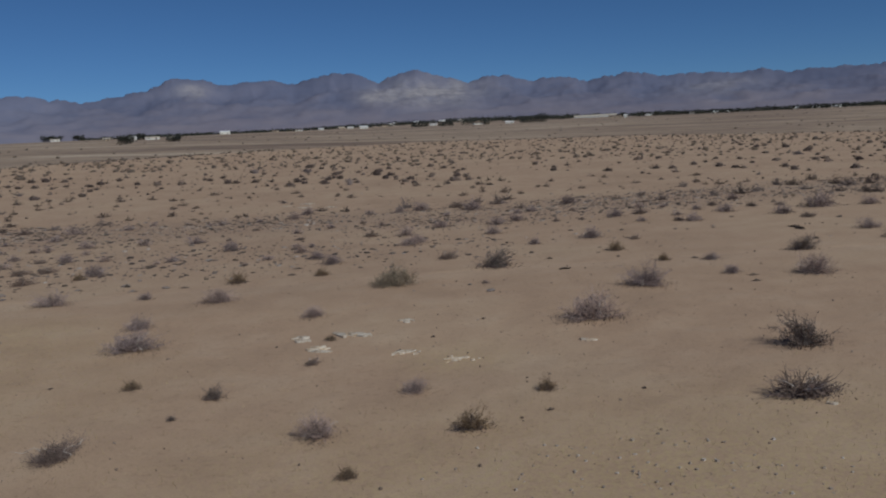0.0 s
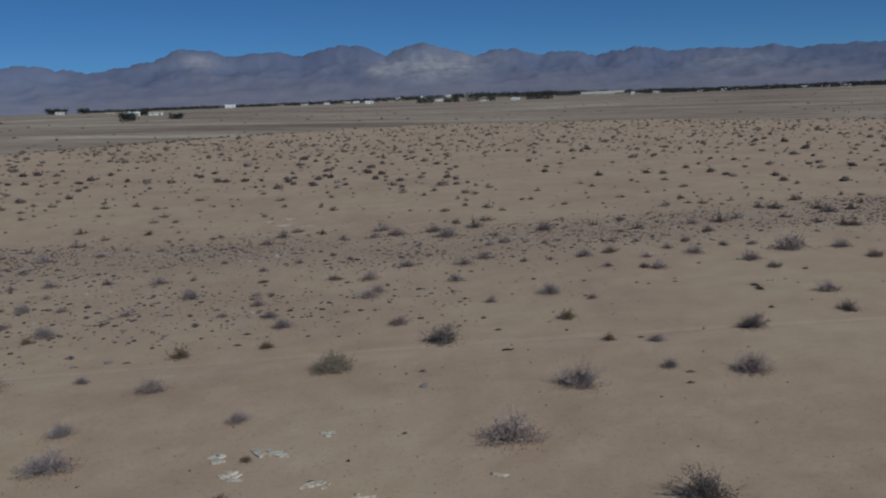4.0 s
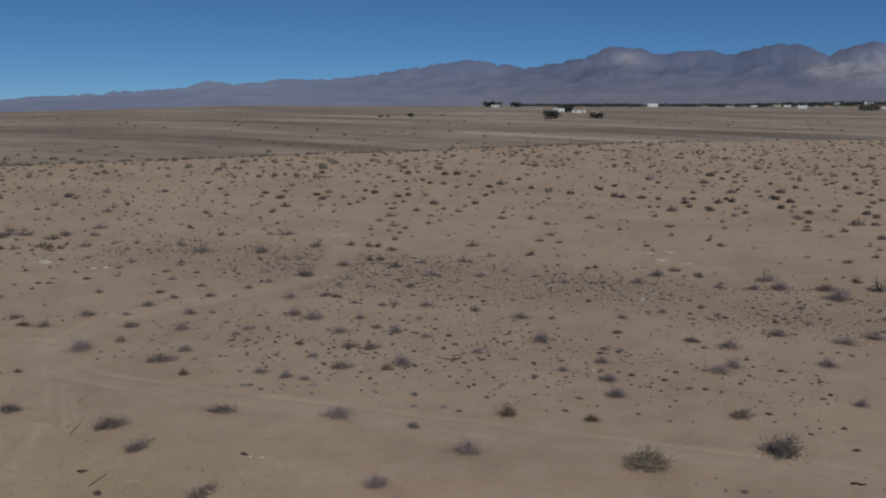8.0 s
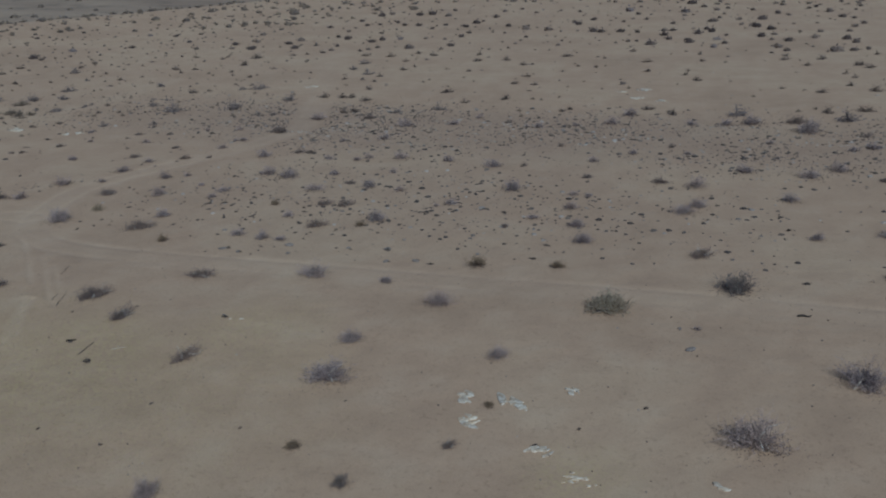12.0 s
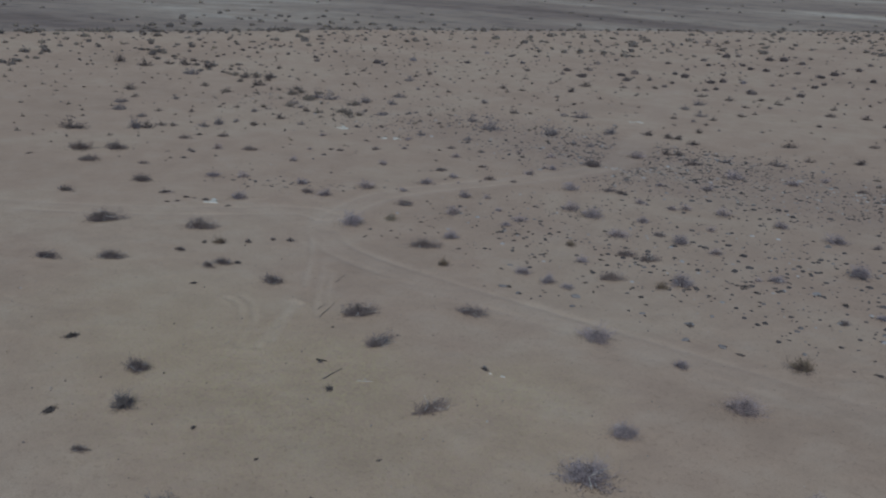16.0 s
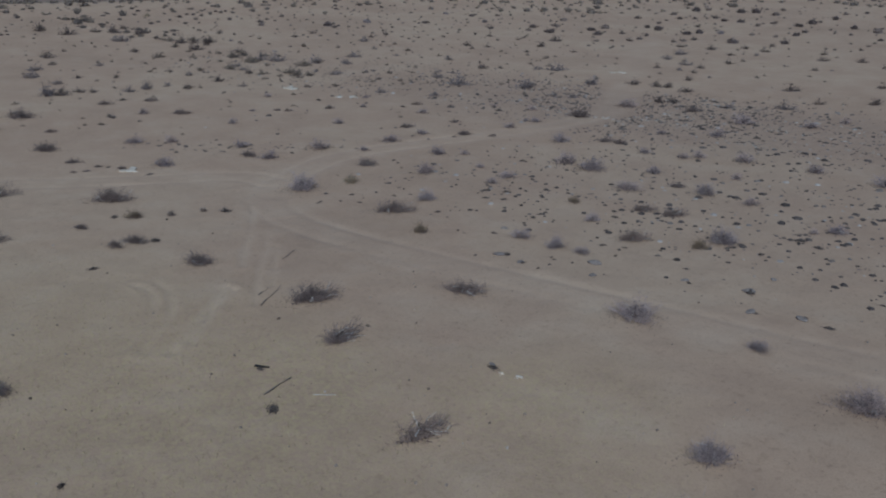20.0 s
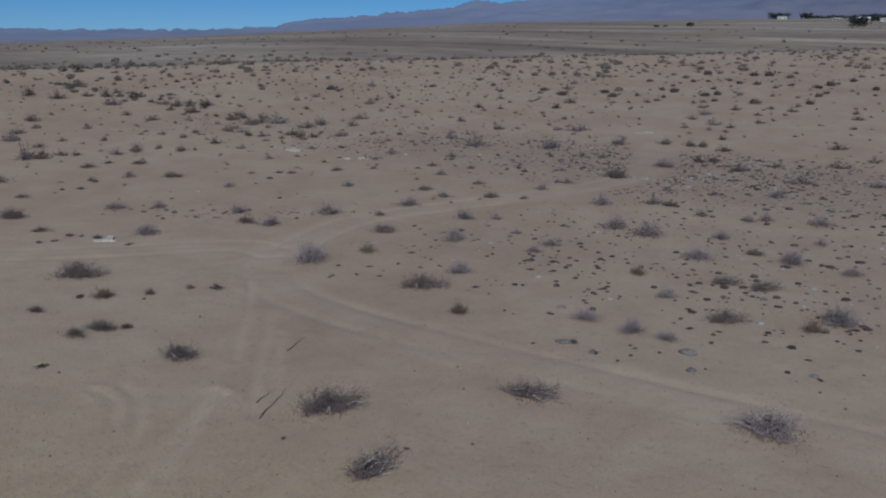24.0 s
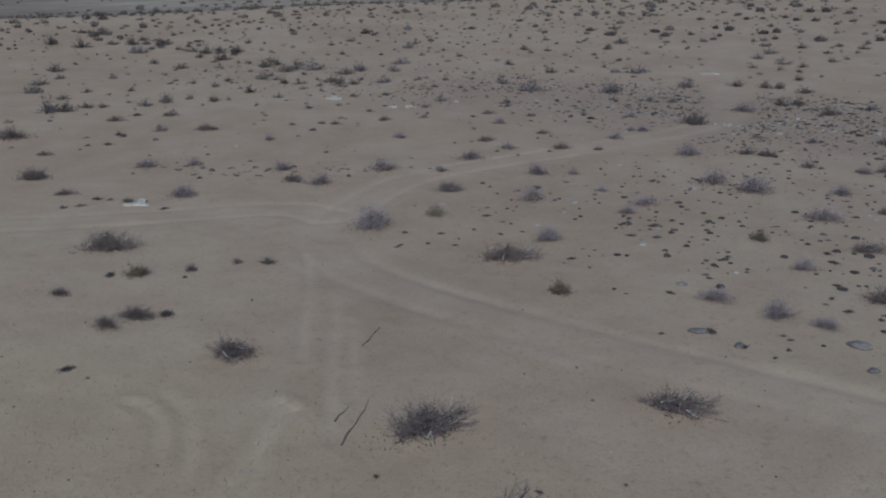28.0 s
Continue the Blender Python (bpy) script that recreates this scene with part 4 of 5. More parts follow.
FAR_DARK += [
    (-69.8, 130.3, 0.86), (-30.5, 131.1, 1.10), (51.0, 131.4, 1.15), (58.1, 131.4, 1.17), (-31.9, 131.5, 1.10), (-48.5, 131.8, 0.50),
    (-39.0, 131.8, 1.28), (-25.3, 131.9, 0.78), (-16.7, 131.9, 1.09), (-27.9, 132.0, 1.25), (-68.5, 132.3, 0.70), (-6.6, 132.4, 0.77),
    (17.4, 132.4, 0.94), (-64.0, 132.5, 1.03), (-42.8, 132.7, 1.13), (-61.6, 133.0, 1.04), (-53.5, 133.6, 1.03), (-15.2, 134.6, 1.10),
    (-22.0, 134.7, 0.95), (-57.5, 134.7, 0.90), (-41.9, 135.1, 0.50), (-20.9, 135.2, 0.95), (-73.8, 135.4, 0.95), (-67.0, 135.8, 0.93),
    (-47.0, 135.9, 0.84), (-1.0, 136.7, 0.80), (-3.6, 136.7, 0.47), (42.0, 137.3, 0.67), (-18.4, 137.7, 0.49), (2.6, 137.9, 0.79),
]
FAR_DARK += [
    (-16.6, 138.0, 0.80), (-53.8, 138.8, 1.22), (-7.8, 139.1, 1.14), (-36.9, 140.5, 1.18), (-54.1, 142.2, 0.53), (18.8, 142.4, 0.84),
    (-10.2, 142.4, 1.31), (-38.5, 143.4, 0.86), (49.6, 143.6, 0.88), (3.1, 143.9, 0.85), (-75.0, 144.4, 1.18), (-22.8, 144.7, 0.85),
    (-12.6, 145.1, 0.68), (-31.1, 146.0, 0.69), (63.8, 146.7, 0.75), (30.4, 147.1, 0.70), (-5.4, 147.4, 0.51), (-74.5, 147.4, 1.03),
    (21.7, 147.8, 0.87), (-36.5, 147.9, 1.06), (47.0, 148.1, 0.73), (-69.0, 148.1, 1.18), (-63.5, 148.3, 1.17), (-54.4, 148.4, 1.14),
    (4.1, 148.8, 0.85), (-2.2, 148.8, 0.51), (-17.6, 149.0, 1.23), (-67.5, 149.8, 1.87), (-28.4, 150.8, 0.71), (-14.1, 152.8, 0.89),
]
FAR_DARK += [
    (-10.7, 153.7, 1.26), (-40.3, 154.1, 0.37), (-17.6, 155.3, 0.72), (2.5, 157.0, 0.90), (17.4, 157.2, 0.93), (-69.1, 157.2, 0.60),
    (-100.5, 157.2, 0.66), (-66.4, 157.6, 0.80), (-23.7, 157.9, 0.74), (36.2, 157.9, 1.51), (-50.3, 158.0, 0.77), (-29.4, 158.3, 0.56),
    (-56.7, 158.5, 0.78), (-31.8, 158.5, 0.94), (1.0, 158.7, 1.10), (-55.1, 158.8, 0.40), (-22.5, 159.4, 0.56), (-42.9, 160.7, 0.77),
    (25.8, 160.9, 0.77), (-7.4, 161.1, 0.75), (40.6, 161.3, 0.97), (-17.8, 161.9, 0.57), (-47.0, 162.3, 0.59), (-55.1, 163.4, 0.80),
    (-9.4, 163.9, 0.95), (-90.5, 164.2, 1.10), (-22.9, 165.2, 0.39), (-83.4, 167.6, 0.55), (-1.5, 167.7, 1.16), (71.3, 168.3, 1.49),
]
FAR_DARK += [
    (-20.1, 168.7, 0.98), (-14.1, 169.7, 0.77), (-34.5, 172.0, 0.61), (2.4, 172.1, 0.59), (-18.8, 172.6, 0.81), (21.3, 173.3, 0.61),
    (-89.4, 173.5, 0.92), (-5.1, 174.0, 0.80), (-23.5, 174.7, 1.02), (-4.3, 177.1, 0.82), (-26.8, 180.8, 1.49), (-41.9, 181.0, 0.86),
    (-87.2, 182.3, 0.48), (37.2, 182.8, 0.66), (2.6, 185.1, 0.85), (-22.4, 186.6, 0.87), (49.2, 187.2, 1.13), (-0.6, 187.5, 0.87),
    (10.9, 187.8, 0.88), (-32.9, 188.0, 0.67), (-25.4, 192.4, 0.91), (-38.2, 193.0, 0.68), (77.5, 195.4, 1.72), (9.5, 198.1, 0.69),
    (73.8, 202.4, 1.26), (-9.8, 210.7, 0.73), (78.9, 211.0, 1.31), (-36.9, 211.5, 0.50), (41.7, 217.6, 1.30), (-11.7, 218.8, 0.77),
]
FAR_DARK += [
    (-43.1, 226.6, 1.07), (0.5, 228.4, 1.90), (-53.0, 246.7, 0.88), (-28.4, 254.8, 0.89), (0.4, 258.7, 1.90), (15.1, 269.2, 0.95),
]
FAR_GREY += [
    (-63.4, 35.9, 1.54), (-71.5, 38.1, 1.07), (-67.6, 38.4, 0.72), (-74.9, 39.7, 0.97), (-61.4, 40.7, 0.94), (-61.7, 42.3, 1.02),
    (-62.0, 44.0, 0.62), (-74.5, 44.8, 0.66), (-65.6, 47.9, 0.68), (-58.6, 48.2, 0.48), (-65.6, 52.8, 0.62), (-88.2, 53.5, 1.52),
    (-67.7, 53.6, 0.73), (-50.2, 54.3, 0.72), (-46.6, 56.1, 0.70), (-61.3, 57.0, 0.54), (-69.7, 57.5, 1.02), (-59.2, 57.5, 0.98),
    (-68.3, 58.1, 1.18), (-58.6, 60.1, 0.61), (-65.6, 60.4, 1.33), (-58.8, 61.1, 0.47), (-49.2, 61.2, 1.54), (-53.9, 61.8, 0.44),
    (-63.5, 62.1, 0.99), (-82.3, 62.5, 0.50), (-41.0, 62.7, 0.66), (-53.0, 62.9, 1.04), (-39.6, 63.0, 0.65), (-44.9, 64.3, 1.75),
]
FAR_GREY += [
    (-55.2, 65.3, 0.47), (-53.8, 65.6, 0.54), (-66.7, 65.8, 1.14), (-29.9, 67.1, 0.84), (17.3, 68.1, 0.98), (21.8, 69.3, 0.85),
    (-27.0, 69.4, 0.98), (-42.6, 69.5, 1.32), (-65.2, 69.7, 0.54), (29.9, 71.0, 0.99), (-70.2, 71.3, 0.58), (26.1, 71.3, 1.06),
    (-60.0, 71.5, 0.96), (4.8, 72.9, 1.90), (-50.8, 73.1, 0.74), (-3.0, 73.2, 1.49), (34.3, 73.2, 1.41), (16.9, 73.4, 0.96),
    (-49.3, 73.9, 1.22), (-75.6, 74.7, 1.23), (30.3, 78.4, 0.98), (-38.0, 79.8, 0.41), (-42.1, 82.1, 0.55), (23.1, 82.5, 0.90),
    (-43.6, 85.8, 0.91), (-15.5, 86.3, 0.81), (-89.8, 87.4, 0.87), (-47.1, 88.5, 0.95), (-48.3, 93.0, 1.21), (24.5, 96.3, 0.58),
]
FAR_GREY += [
    (35.6, 97.0, 0.60), (-42.6, 98.0, 0.62), (-82.7, 102.0, 0.79), (-92.8, 104.8, 0.71), (-55.8, 116.0, 0.91), (-12.0, 117.0, 0.82),
    (-13.0, 125.1, 1.03), (62.9, 152.8, 1.35), (-34.6, 163.7, 1.56), (-24.9, 164.3, 1.54), (6.6, 240.0, 1.40),
]
TAKEN += FAR_DARK + FAR_GREY


# ------------------------------------------------------------------ wider scrub, past counting
def free(x, y, gap):
    return all((x - a) ** 2 + (y - b) ** 2 > (gap + c * 0.5) ** 2 for a, b, c in TAKEN)


def scrub_templates(seed, count):
    """Light shrubs a metre wide: a low uneven mound of small leaves with a few twigs standing out."""
    made = []
    for k in range(count):
        rng = random.Random(seed + k)
        v, f = [], []
        lob = [rng.uniform(0.55, 1.15) for _ in range(5)]
        flat = rng.uniform(0.30, 0.44)
        core = []
        for ring, (rad, up) in enumerate(((0.36, -0.02), (0.33, 0.4 * flat), (0.17, 0.78 * flat))):
            for n in range(6):
                a = n * 1.0472 + ring * 0.5
                q = rad * lob[int(a % 6.2832 / 6.284 * 5)] * rng.uniform(0.8, 1.15)
                v.append(Vector((math.cos(a) * q, math.sin(a) * q, up * rng.uniform(0.85, 1.15))))
        for ring in (0, 6):
            for n in range(6):
                core.append((ring + n, ring + (n + 1) % 6, ring + 6 + (n + 1) % 6, ring + 6 + n))
        f += core + [(12, 13, 14, 15), (12, 15, 16, 17)]
        for n in range(64):
            a = rng.uniform(0, 6.283)
            q = rng.random() ** 0.6 * 0.46 * lob[int(a / 6.284 * 5)]
            h = flat * rng.random() ** 0.7 * max(0.08, 1 - (q / 0.5) ** 2)
            fleck(v, f, Vector((math.cos(a) * q, math.sin(a) * q, h)), rng.uniform(0.07, 0.15) if n % 8 else 0.22, rng)
        made.append((np.array(v), np.array([t for a, b, c, d in f for t in ((a, b, c), (a, c, d))])))
    return made


TEMPLATES = scrub_templates(900, 10)


def twiggy_templates(seed, count):
    """Shrubs a metre wide with a fan of stems and loose small leaves, dense at the heart."""
    made = []
    for k in range(count):
        rng = random.Random(seed + k)
        v, f, q4 = [], [], []
        flat, stretch, turn = rng.uniform(0.34, 0.52), rng.uniform(1.0, 1.35), rng.uniform(0, 6.28)
        for n in range(30):
            a, up = rng.uniform(0, 6.283), rng.random() ** 1.5
            tip = Vector((math.cos(a) * 0.5 * (1 - up * 0.8), math.sin(a) * 0.5 * (1 - up * 0.8), flat * (0.12 + up))) * rng.uniform(0.6, 1.1)
            prism(v, q4, Vector((rng.gauss(0, 0.06), rng.gauss(0, 0.06), -0.02)), tip, 0.012, 0.004)
            for _ in range(6):
                p = tip * rng.uniform(0.35, 1.0) + Vector((rng.gauss(0, 0.04), rng.gauss(0, 0.04), abs(rng.gauss(0, 0.03))))
                fleck(v, q4, p, rng.uniform(0.04, 0.085), rng)
        for n in range(50):
            p = Vector((rng.gauss(0, 0.14), rng.gauss(0, 0.14), abs(rng.gauss(0, 0.08))))
            fleck(v, q4, p, rng.uniform(0.05, 0.10), rng)
        c, s = math.cos(turn), math.sin(turn)
        for p in v:
            a, b = (p.x * c + p.y * s) * stretch, (p.y * c - p.x * s) / stretch
            p.x, p.y = a * c - b * s, a * s + b * c
        made.append((np.array(v), np.array([t for a, b, c, d in q4 for t in ((a, b, c), (a, c, d))])))
    return made


TWIGGY = twiggy_templates(1200, 9)


def planted(name, spots, label, thin=1, mat=None, templates=TEMPLATES):
    """One mesh of many light shrubs; spots of x, y, width, height factor, turn."""
    vs, fs, n = [], [], 0
    for k, (x, y, w, tall, turn) in enumerate(spots):
        v, f = templates[k % len(templates)]
        if thin > 1:
            f = np.concatenate([f[:28], f[28:].reshape(-1, 2, 3)[::thin].reshape(-1, 3)])
            v, f = v[f.ravel()] * (1.12, 1.12, 1.0), np.arange(f.size).reshape(-1, 3)
        c, s = math.cos(turn) * w, math.sin(turn) * w
        z = float(surface(x, y)) - 0.02
        vs.append(np.stack([v[:, 0] * c - v[:, 1] * s + x, v[:, 0] * s + v[:, 1] * c + y, v[:, 2] * w * tall + z], -1))
        fs.append(f + n)
        n += len(v)
    me = mesh_of(name, np.concatenate(vs).tolist(), np.concatenate(fs).tolist(), mat or FAR_SCRUB)
    tagged(new(name, me), label, "scrub", kind="stuff")


# how far out, by heading, the bushes are placed one by one
LISTED_AZ = [-34, -28, -24, 0, 20, 30, 50, 55, 62, 67, 72, 84]
LISTED_R = [60, 120, 165, 178, 188, 152, 142, 120, 124, 120, 60, 55]


def wide_scrub():
    rng = random.Random(11)
    spots, cells = [], set()
    tries = 0
    while len(spots) < 3900 and tries < 26000:
        tries += 1
        az = radians(rng.uniform(-34, 84))
        deg = math.degrees(az)
        edge = float(np.interp(deg, CREST_AZ, CREST_R))
        r = math.sqrt(rng.uniform(46 ** 2, (edge + 1) ** 2))
        x, y = -math.sin(az) * r, math.cos(az) * r
        pitch = 1.7 + 2.6 * float(fbm(np.array(x * 0.035), np.array(y * 0.035), 61))
        cell = (int(x // 2.1), int(y // 2.1))
        if rng.random() > (2.1 / pitch) ** 2.2:
            continue
        if cell in cells or (r < 190 and not free(x, y, 1.1)):
            continue
        if r < 120 and float(line_distance(np.array(x), np.array(y), ROAD)) < 1.6:
            continue
        inside = r < float(np.interp(deg, LISTED_AZ, LISTED_R))
        if not inside and deg > 40 and rng.random() < 0.4:
            continue
        if r < 62 or (inside and rng.random() < 0.35):
            continue
        cells.add(cell)
        w = rng.uniform(0.3, 0.7) if inside else min(2.0, max(0.3, rng.lognormvariate(-0.14, 0.44)))
        spots.append((x, y, w, rng.uniform(0.6, 1.15), rng.uniform(0, 6.28)))
    # a denser strip of larger bushes beyond the fork of the tracks
    for _ in range(60):
        u = rng.random()
        x, y = -58 - 50 * u + rng.gauss(0, 2), 53.5 + 4 * min(1, u * 2) + rng.gauss(0, 2.3)
        if free(x, y, 0.3):
            spots.append((x, y, rng.uniform(0.6, 1.9), rng.uniform(0.6, 1.0), rng.uniform(0, 6.28)))
    mid, wide, far = [], [], []
    for q in spots:
        d = math.hypot(q[0] + 10, q[1] - 15)
        (mid if d < 88 else wide if math.hypot(q[0], q[1]) < 130 else far).append(q)
    listed = {}
    for name, group in (("dark", FAR_DARK), ("grey", FAR_GREY)):
        for x, y, w in group:
            close = math.hypot(x + 10, y - 15) < 100
            listed.setdefault((name, close), []).append((x, y, min(2.5, w * 1.65), rng.uniform(0.7, 1.0), rng.uniform(0, 6.28)))
    planted("dark_scrub", listed["dark", True], "dark grey-brown desert shrubs spread over the flat", mat=SCRUB_DARK, templates=TWIGGY)
    planted("far_dark_scrub", listed["dark", False], "dark grey-brown desert shrubs out towards the crest", mat=SCRUB_DARK)
    planted("grey_scrub", listed["grey", True], "large pale grey desert shrubs spread over the flat", mat=SCRUB_GREY, templates=TWIGGY)
    planted("far_grey_scrub", listed["grey", False], "pale grey desert shrubs out towards the crest", mat=SCRUB_GREY)
    planted("near_scrub", [(x, y, min(w, 1.9), tall, turn) for x, y, w, tall, turn in mid], "scattered twiggy grey-brown desert scrub around the tracks", templates=TWIGGY)
    planted("wide_scrub", [(x, y, min(1.7, w * 0.93), tall, turn) for x, y, w, tall, turn in wide], "scattered grey-brown desert scrub out to the crest")
    planted("crest_scrub", far, "scattered small desert scrub up to the crest", 2)
    row = []
    for _ in range(170):
        deg = rng.uniform(8, 72)
        az = radians(deg)
        r = float(np.interp(deg, CREST_AZ, CREST_R)) + rng.uniform(-1.5, 5)
        row.append((-math.sin(az) * r, math.cos(az) * r, rng.uniform(0.7, 1.7), 1.0, rng.uniform(0, 6.28)))
    planted("crest_row", row, "dark line of low scrub along the crest", 2)
    spots = []
    for _ in range(1500):
        deg = rng.uniform(-32, 84)
        az = radians(deg)
        edge = float(np.interp(deg, CREST_AZ, CREST_R))
        r = edge + 3 + rng.random() ** 2.2 * 500
        if deg < 44 and rng.random() < 0.6:
            continue
        x, y = -math.sin(az) * r, math.cos(az) * r
        if fbm(x * 0.02, y * 0.02, 67) < rng.uniform(0.25, 0.6):
            continue
        spots.append((x, y, rng.uniform(0.9, 2.2), 1.0, rng.uniform(0, 6.28)))
    planted("plain_scrub", spots, "dark low scrub on the brown plain past the crest", 3)


wide_scrub()


def lump(v, f, x, y, z, w, h, rng):
    """A small angular stone or clod, half sunk."""
    n = len(v)
    a0 = rng.uniform(0, 6.28)
    for k in range(5):
        a = a0 + k * 1.2566
        q = w * 0.5 * rng.uniform(0.7, 1.2)
        v.append((x + math.cos(a) * q, y + math.sin(a) * q, z - 0.02))
    for k in range(5):
        a = a0 + 0.3 + k * 1.2566
        q = w * 0.32 * rng.uniform(0.6, 1.2)
        v.append((x + math.cos(a) * q, y + math.sin(a) * q, z + h * rng.uniform(0.7, 1.1)))
    for k in range(5):
        j = (k + 1) % 5
        f.append((n + k, n + j, n + 5 + j, n + 5 + k))
    f.append(tuple(n + 5 + k for k in range(5)))


def loose_stones():
    rng = random.Random(23)
    v, f, cv, cf, tufts = [], [], [], [], []
    made = 0
    while made < 12500:
        xs, ys = np.array([[rng.uniform(-75, 45), rng.uniform(30, 104)] for _ in range(4000)]).T
        belt = stoniness(xs, ys)
        patch = np.clip((fbm(xs * 0.09, ys * 0.09, 41) - 0.28) * 3.2, 0.2, 1)
        roads = line_distance(xs, ys, ROAD)
        zs = surface(xs, ys)
        for x, y, z, odds, road in zip(xs.tolist(), ys.tolist(), zs.tolist(), (0.004 + 0.95 * belt * patch).tolist(), roads.tolist()):
            if rng.random() > odds or road < 1.5 or (y < 37 and rng.random() < 0.75):
                continue
            made += 1
            kind = rng.random()
            if kind < 0.12:
                w = rng.uniform(0.05, 0.14)
                lump(v, f, x, y, z, w, w * rng.uniform(0.12, 0.3), rng)
            elif kind < 0.87:
                w = min(0.5 if y > 40 else 0.32, rng.lognormvariate(-1.78, 0.45))
                lump(cv, cf, x, y, z, w, w * rng.uniform(0.10, 0.2), rng)
            else:
                tufts.append((x, y, rng.uniform(0.14, 0.34), rng.uniform(0.2, 0.4), rng.uniform(0, 6.28)))
    tagged(new("dark_clods", mesh_of("dark_clods", cv, cf, CLOD)), "countless small dark stones and clods of the stony ground", "stones", kind="stuff")
    for _ in range(60):
        u = rng.random()
        tufts.append((-45.5 + 7.5 * u + rng.gauss(0, 0.7), 33 + 7 * u ** 1.5 + rng.gauss(0, 0.8), rng.uniform(0.18, 0.42), rng.uniform(0.35, 0.6), rng.uniform(0, 6.28)))
    for _ in range(1500):
        x, y = rng.uniform(-34, 14), rng.uniform(11, 40)
        w = rng.uniform(0.02, 0.05) if rng.random() < 0.85 else rng.uniform(0.06, 0.1)
        lump(v, f, x, y, float(surface(x, y)), w, w * 0.45, rng)
    tagged(new("loose_stones", mesh_of("loose_stones", v, f, STONE)), "scattered small brown stones and clods on the sand", "stones", kind="stuff")
    # pale gravel in short streaks along the stony line, grey clods on the sand near the start
    pv, pf = [], []
    for _ in range(44):
        u = rng.uniform(0.05, 1)
        k = min(int(u * 3), 2) + 1
        w = u * 3 - int(u * 3)
        cx = BELT[k][0] * (1 - w) + BELT[min(k + 1, 4)][0] * w + rng.gauss(0, 2)
        cy = BELT[k][1] * (1 - w) + BELT[min(k + 1, 4)][1] * w + rng.gauss(0, 3.5)
        for _ in range(rng.randrange(12, 30)):
            x, y = cx + rng.gauss(0, 1.3), cy + rng.gauss(0, 0.3)
            q = rng.uniform(0.08, 0.26)
            lump(pv, pf, x, y, float(surface(x, y)), q, q * rng.uniform(0.1, 0.25), rng)
    for _ in range(150):
        x, y = rng.gauss(3.2, 1.6), rng.gauss(13.2, 1.1)
        q = rng.uniform(0.03, 0.11)
        lump(pv, pf, x, y, float(surface(x, y)), q, q * rng.uniform(0.15, 0.35), rng)
    tagged(new("pale_gravel", mesh_of("pale_gravel", pv, pf, GRAVEL)), "pale gravel strewn in short streaks over the soil", "gravel", kind="stuff")
    planted("seedling_tufts", tufts, "countless tiny dark dry tufts among the stones", 4, LEAF_DEAD)
    gv, gf = [], []
    for _ in range(15000):
        if rng.random() < 0.8:
            x, y = rng.gauss(-19, 7.5), rng.gauss(20, 4)
        else:
            x, y = rng.gauss(4, 7), rng.gauss(14, 3)
        z = float(surface(x, y))
        p = Vector((x, y, z - 0.03))
        d = Vector((rng.gauss(0, 0.05), rng.gauss(0, 0.05), rng.uniform(0.04, 0.15)))
        s = Vector((rng.gauss(0, 1), rng.gauss(0, 1), 0)).normalized() * 0.006
        n = len(gv)
        gv += [p - s, p + s, p + d]
        gf.append((n, n + 1, n + 2))
    tagged(new("dry_grass", mesh_of("dry_grass", gv, gf, STRAW)), "thin straw-coloured grass stubble on the sand", "dry grass", kind="stuff")


loose_stones()


# ------------------------------------------------------------------ rubble, sticks
def slab(w, rng):
    """A thin irregular flake of plaster, broken at its rim and half sunk."""
    n = rng.randrange(7, 10)
    long = rng.uniform(1.2, 2.4)
    rim = []
    for k in range(n):
        a = (k + rng.uniform(-0.3, 0.3)) * 6.2832 / n
        q = w * 0.5 * rng.uniform(0.5, 1.15)
        rim.append((math.cos(a) * q * long, math.sin(a) * q / long ** 0.5))
    h = rng.uniform(0.012, 0.03) + w * 0.03
    v = [(x * 1.06, y * 1.06, -0.04) for x, y in rim] + [(x, y, h * rng.uniform(0.5, 1.2)) for x, y in rim] + [(0, 0, h * rng.uniform(0.9, 1.6))]
    f = [(k, (k + 1) % n, n + (k + 1) % n, n + k) for k in range(n)] + [(n + k, n + (k + 1) % n, 2 * n) for k in range(n)]
    return mesh_of("chunk", v, f, PLASTER)


def rubble(x, y, reach, count, size, seed, label):
    rng = random.Random(seed)
    ob = thing("rubble_heap", label, "rubble", "white rubble heaps", pose(x, y, float(surface(x, y))))
    seeds = [(rng.gauss(0, 0.6) * reach, rng.gauss(0, 0.4) * reach, rng.uniform(-50, 50)) for _ in range(max(2, count // 5))]
    for k in range(count):
        cx, cy, turn = seeds[k % len(seeds)]
        px, py = cx + rng.gauss(0, 0.28) * reach, cy + rng.gauss(0, 0.2) * reach
        w = size * rng.choice((0.3, 0.45, 0.7, 1.0, 1.5))
        dz = float(surface(x + px, y + py)) - float(surface(x, y))
        part("chunk", slab(w, rng), ob, m=pose(px, py, dz + 0.006, rng.uniform(-6, 6), rng.uniform(-6, 6), turn + rng.uniform(-35, 35)))


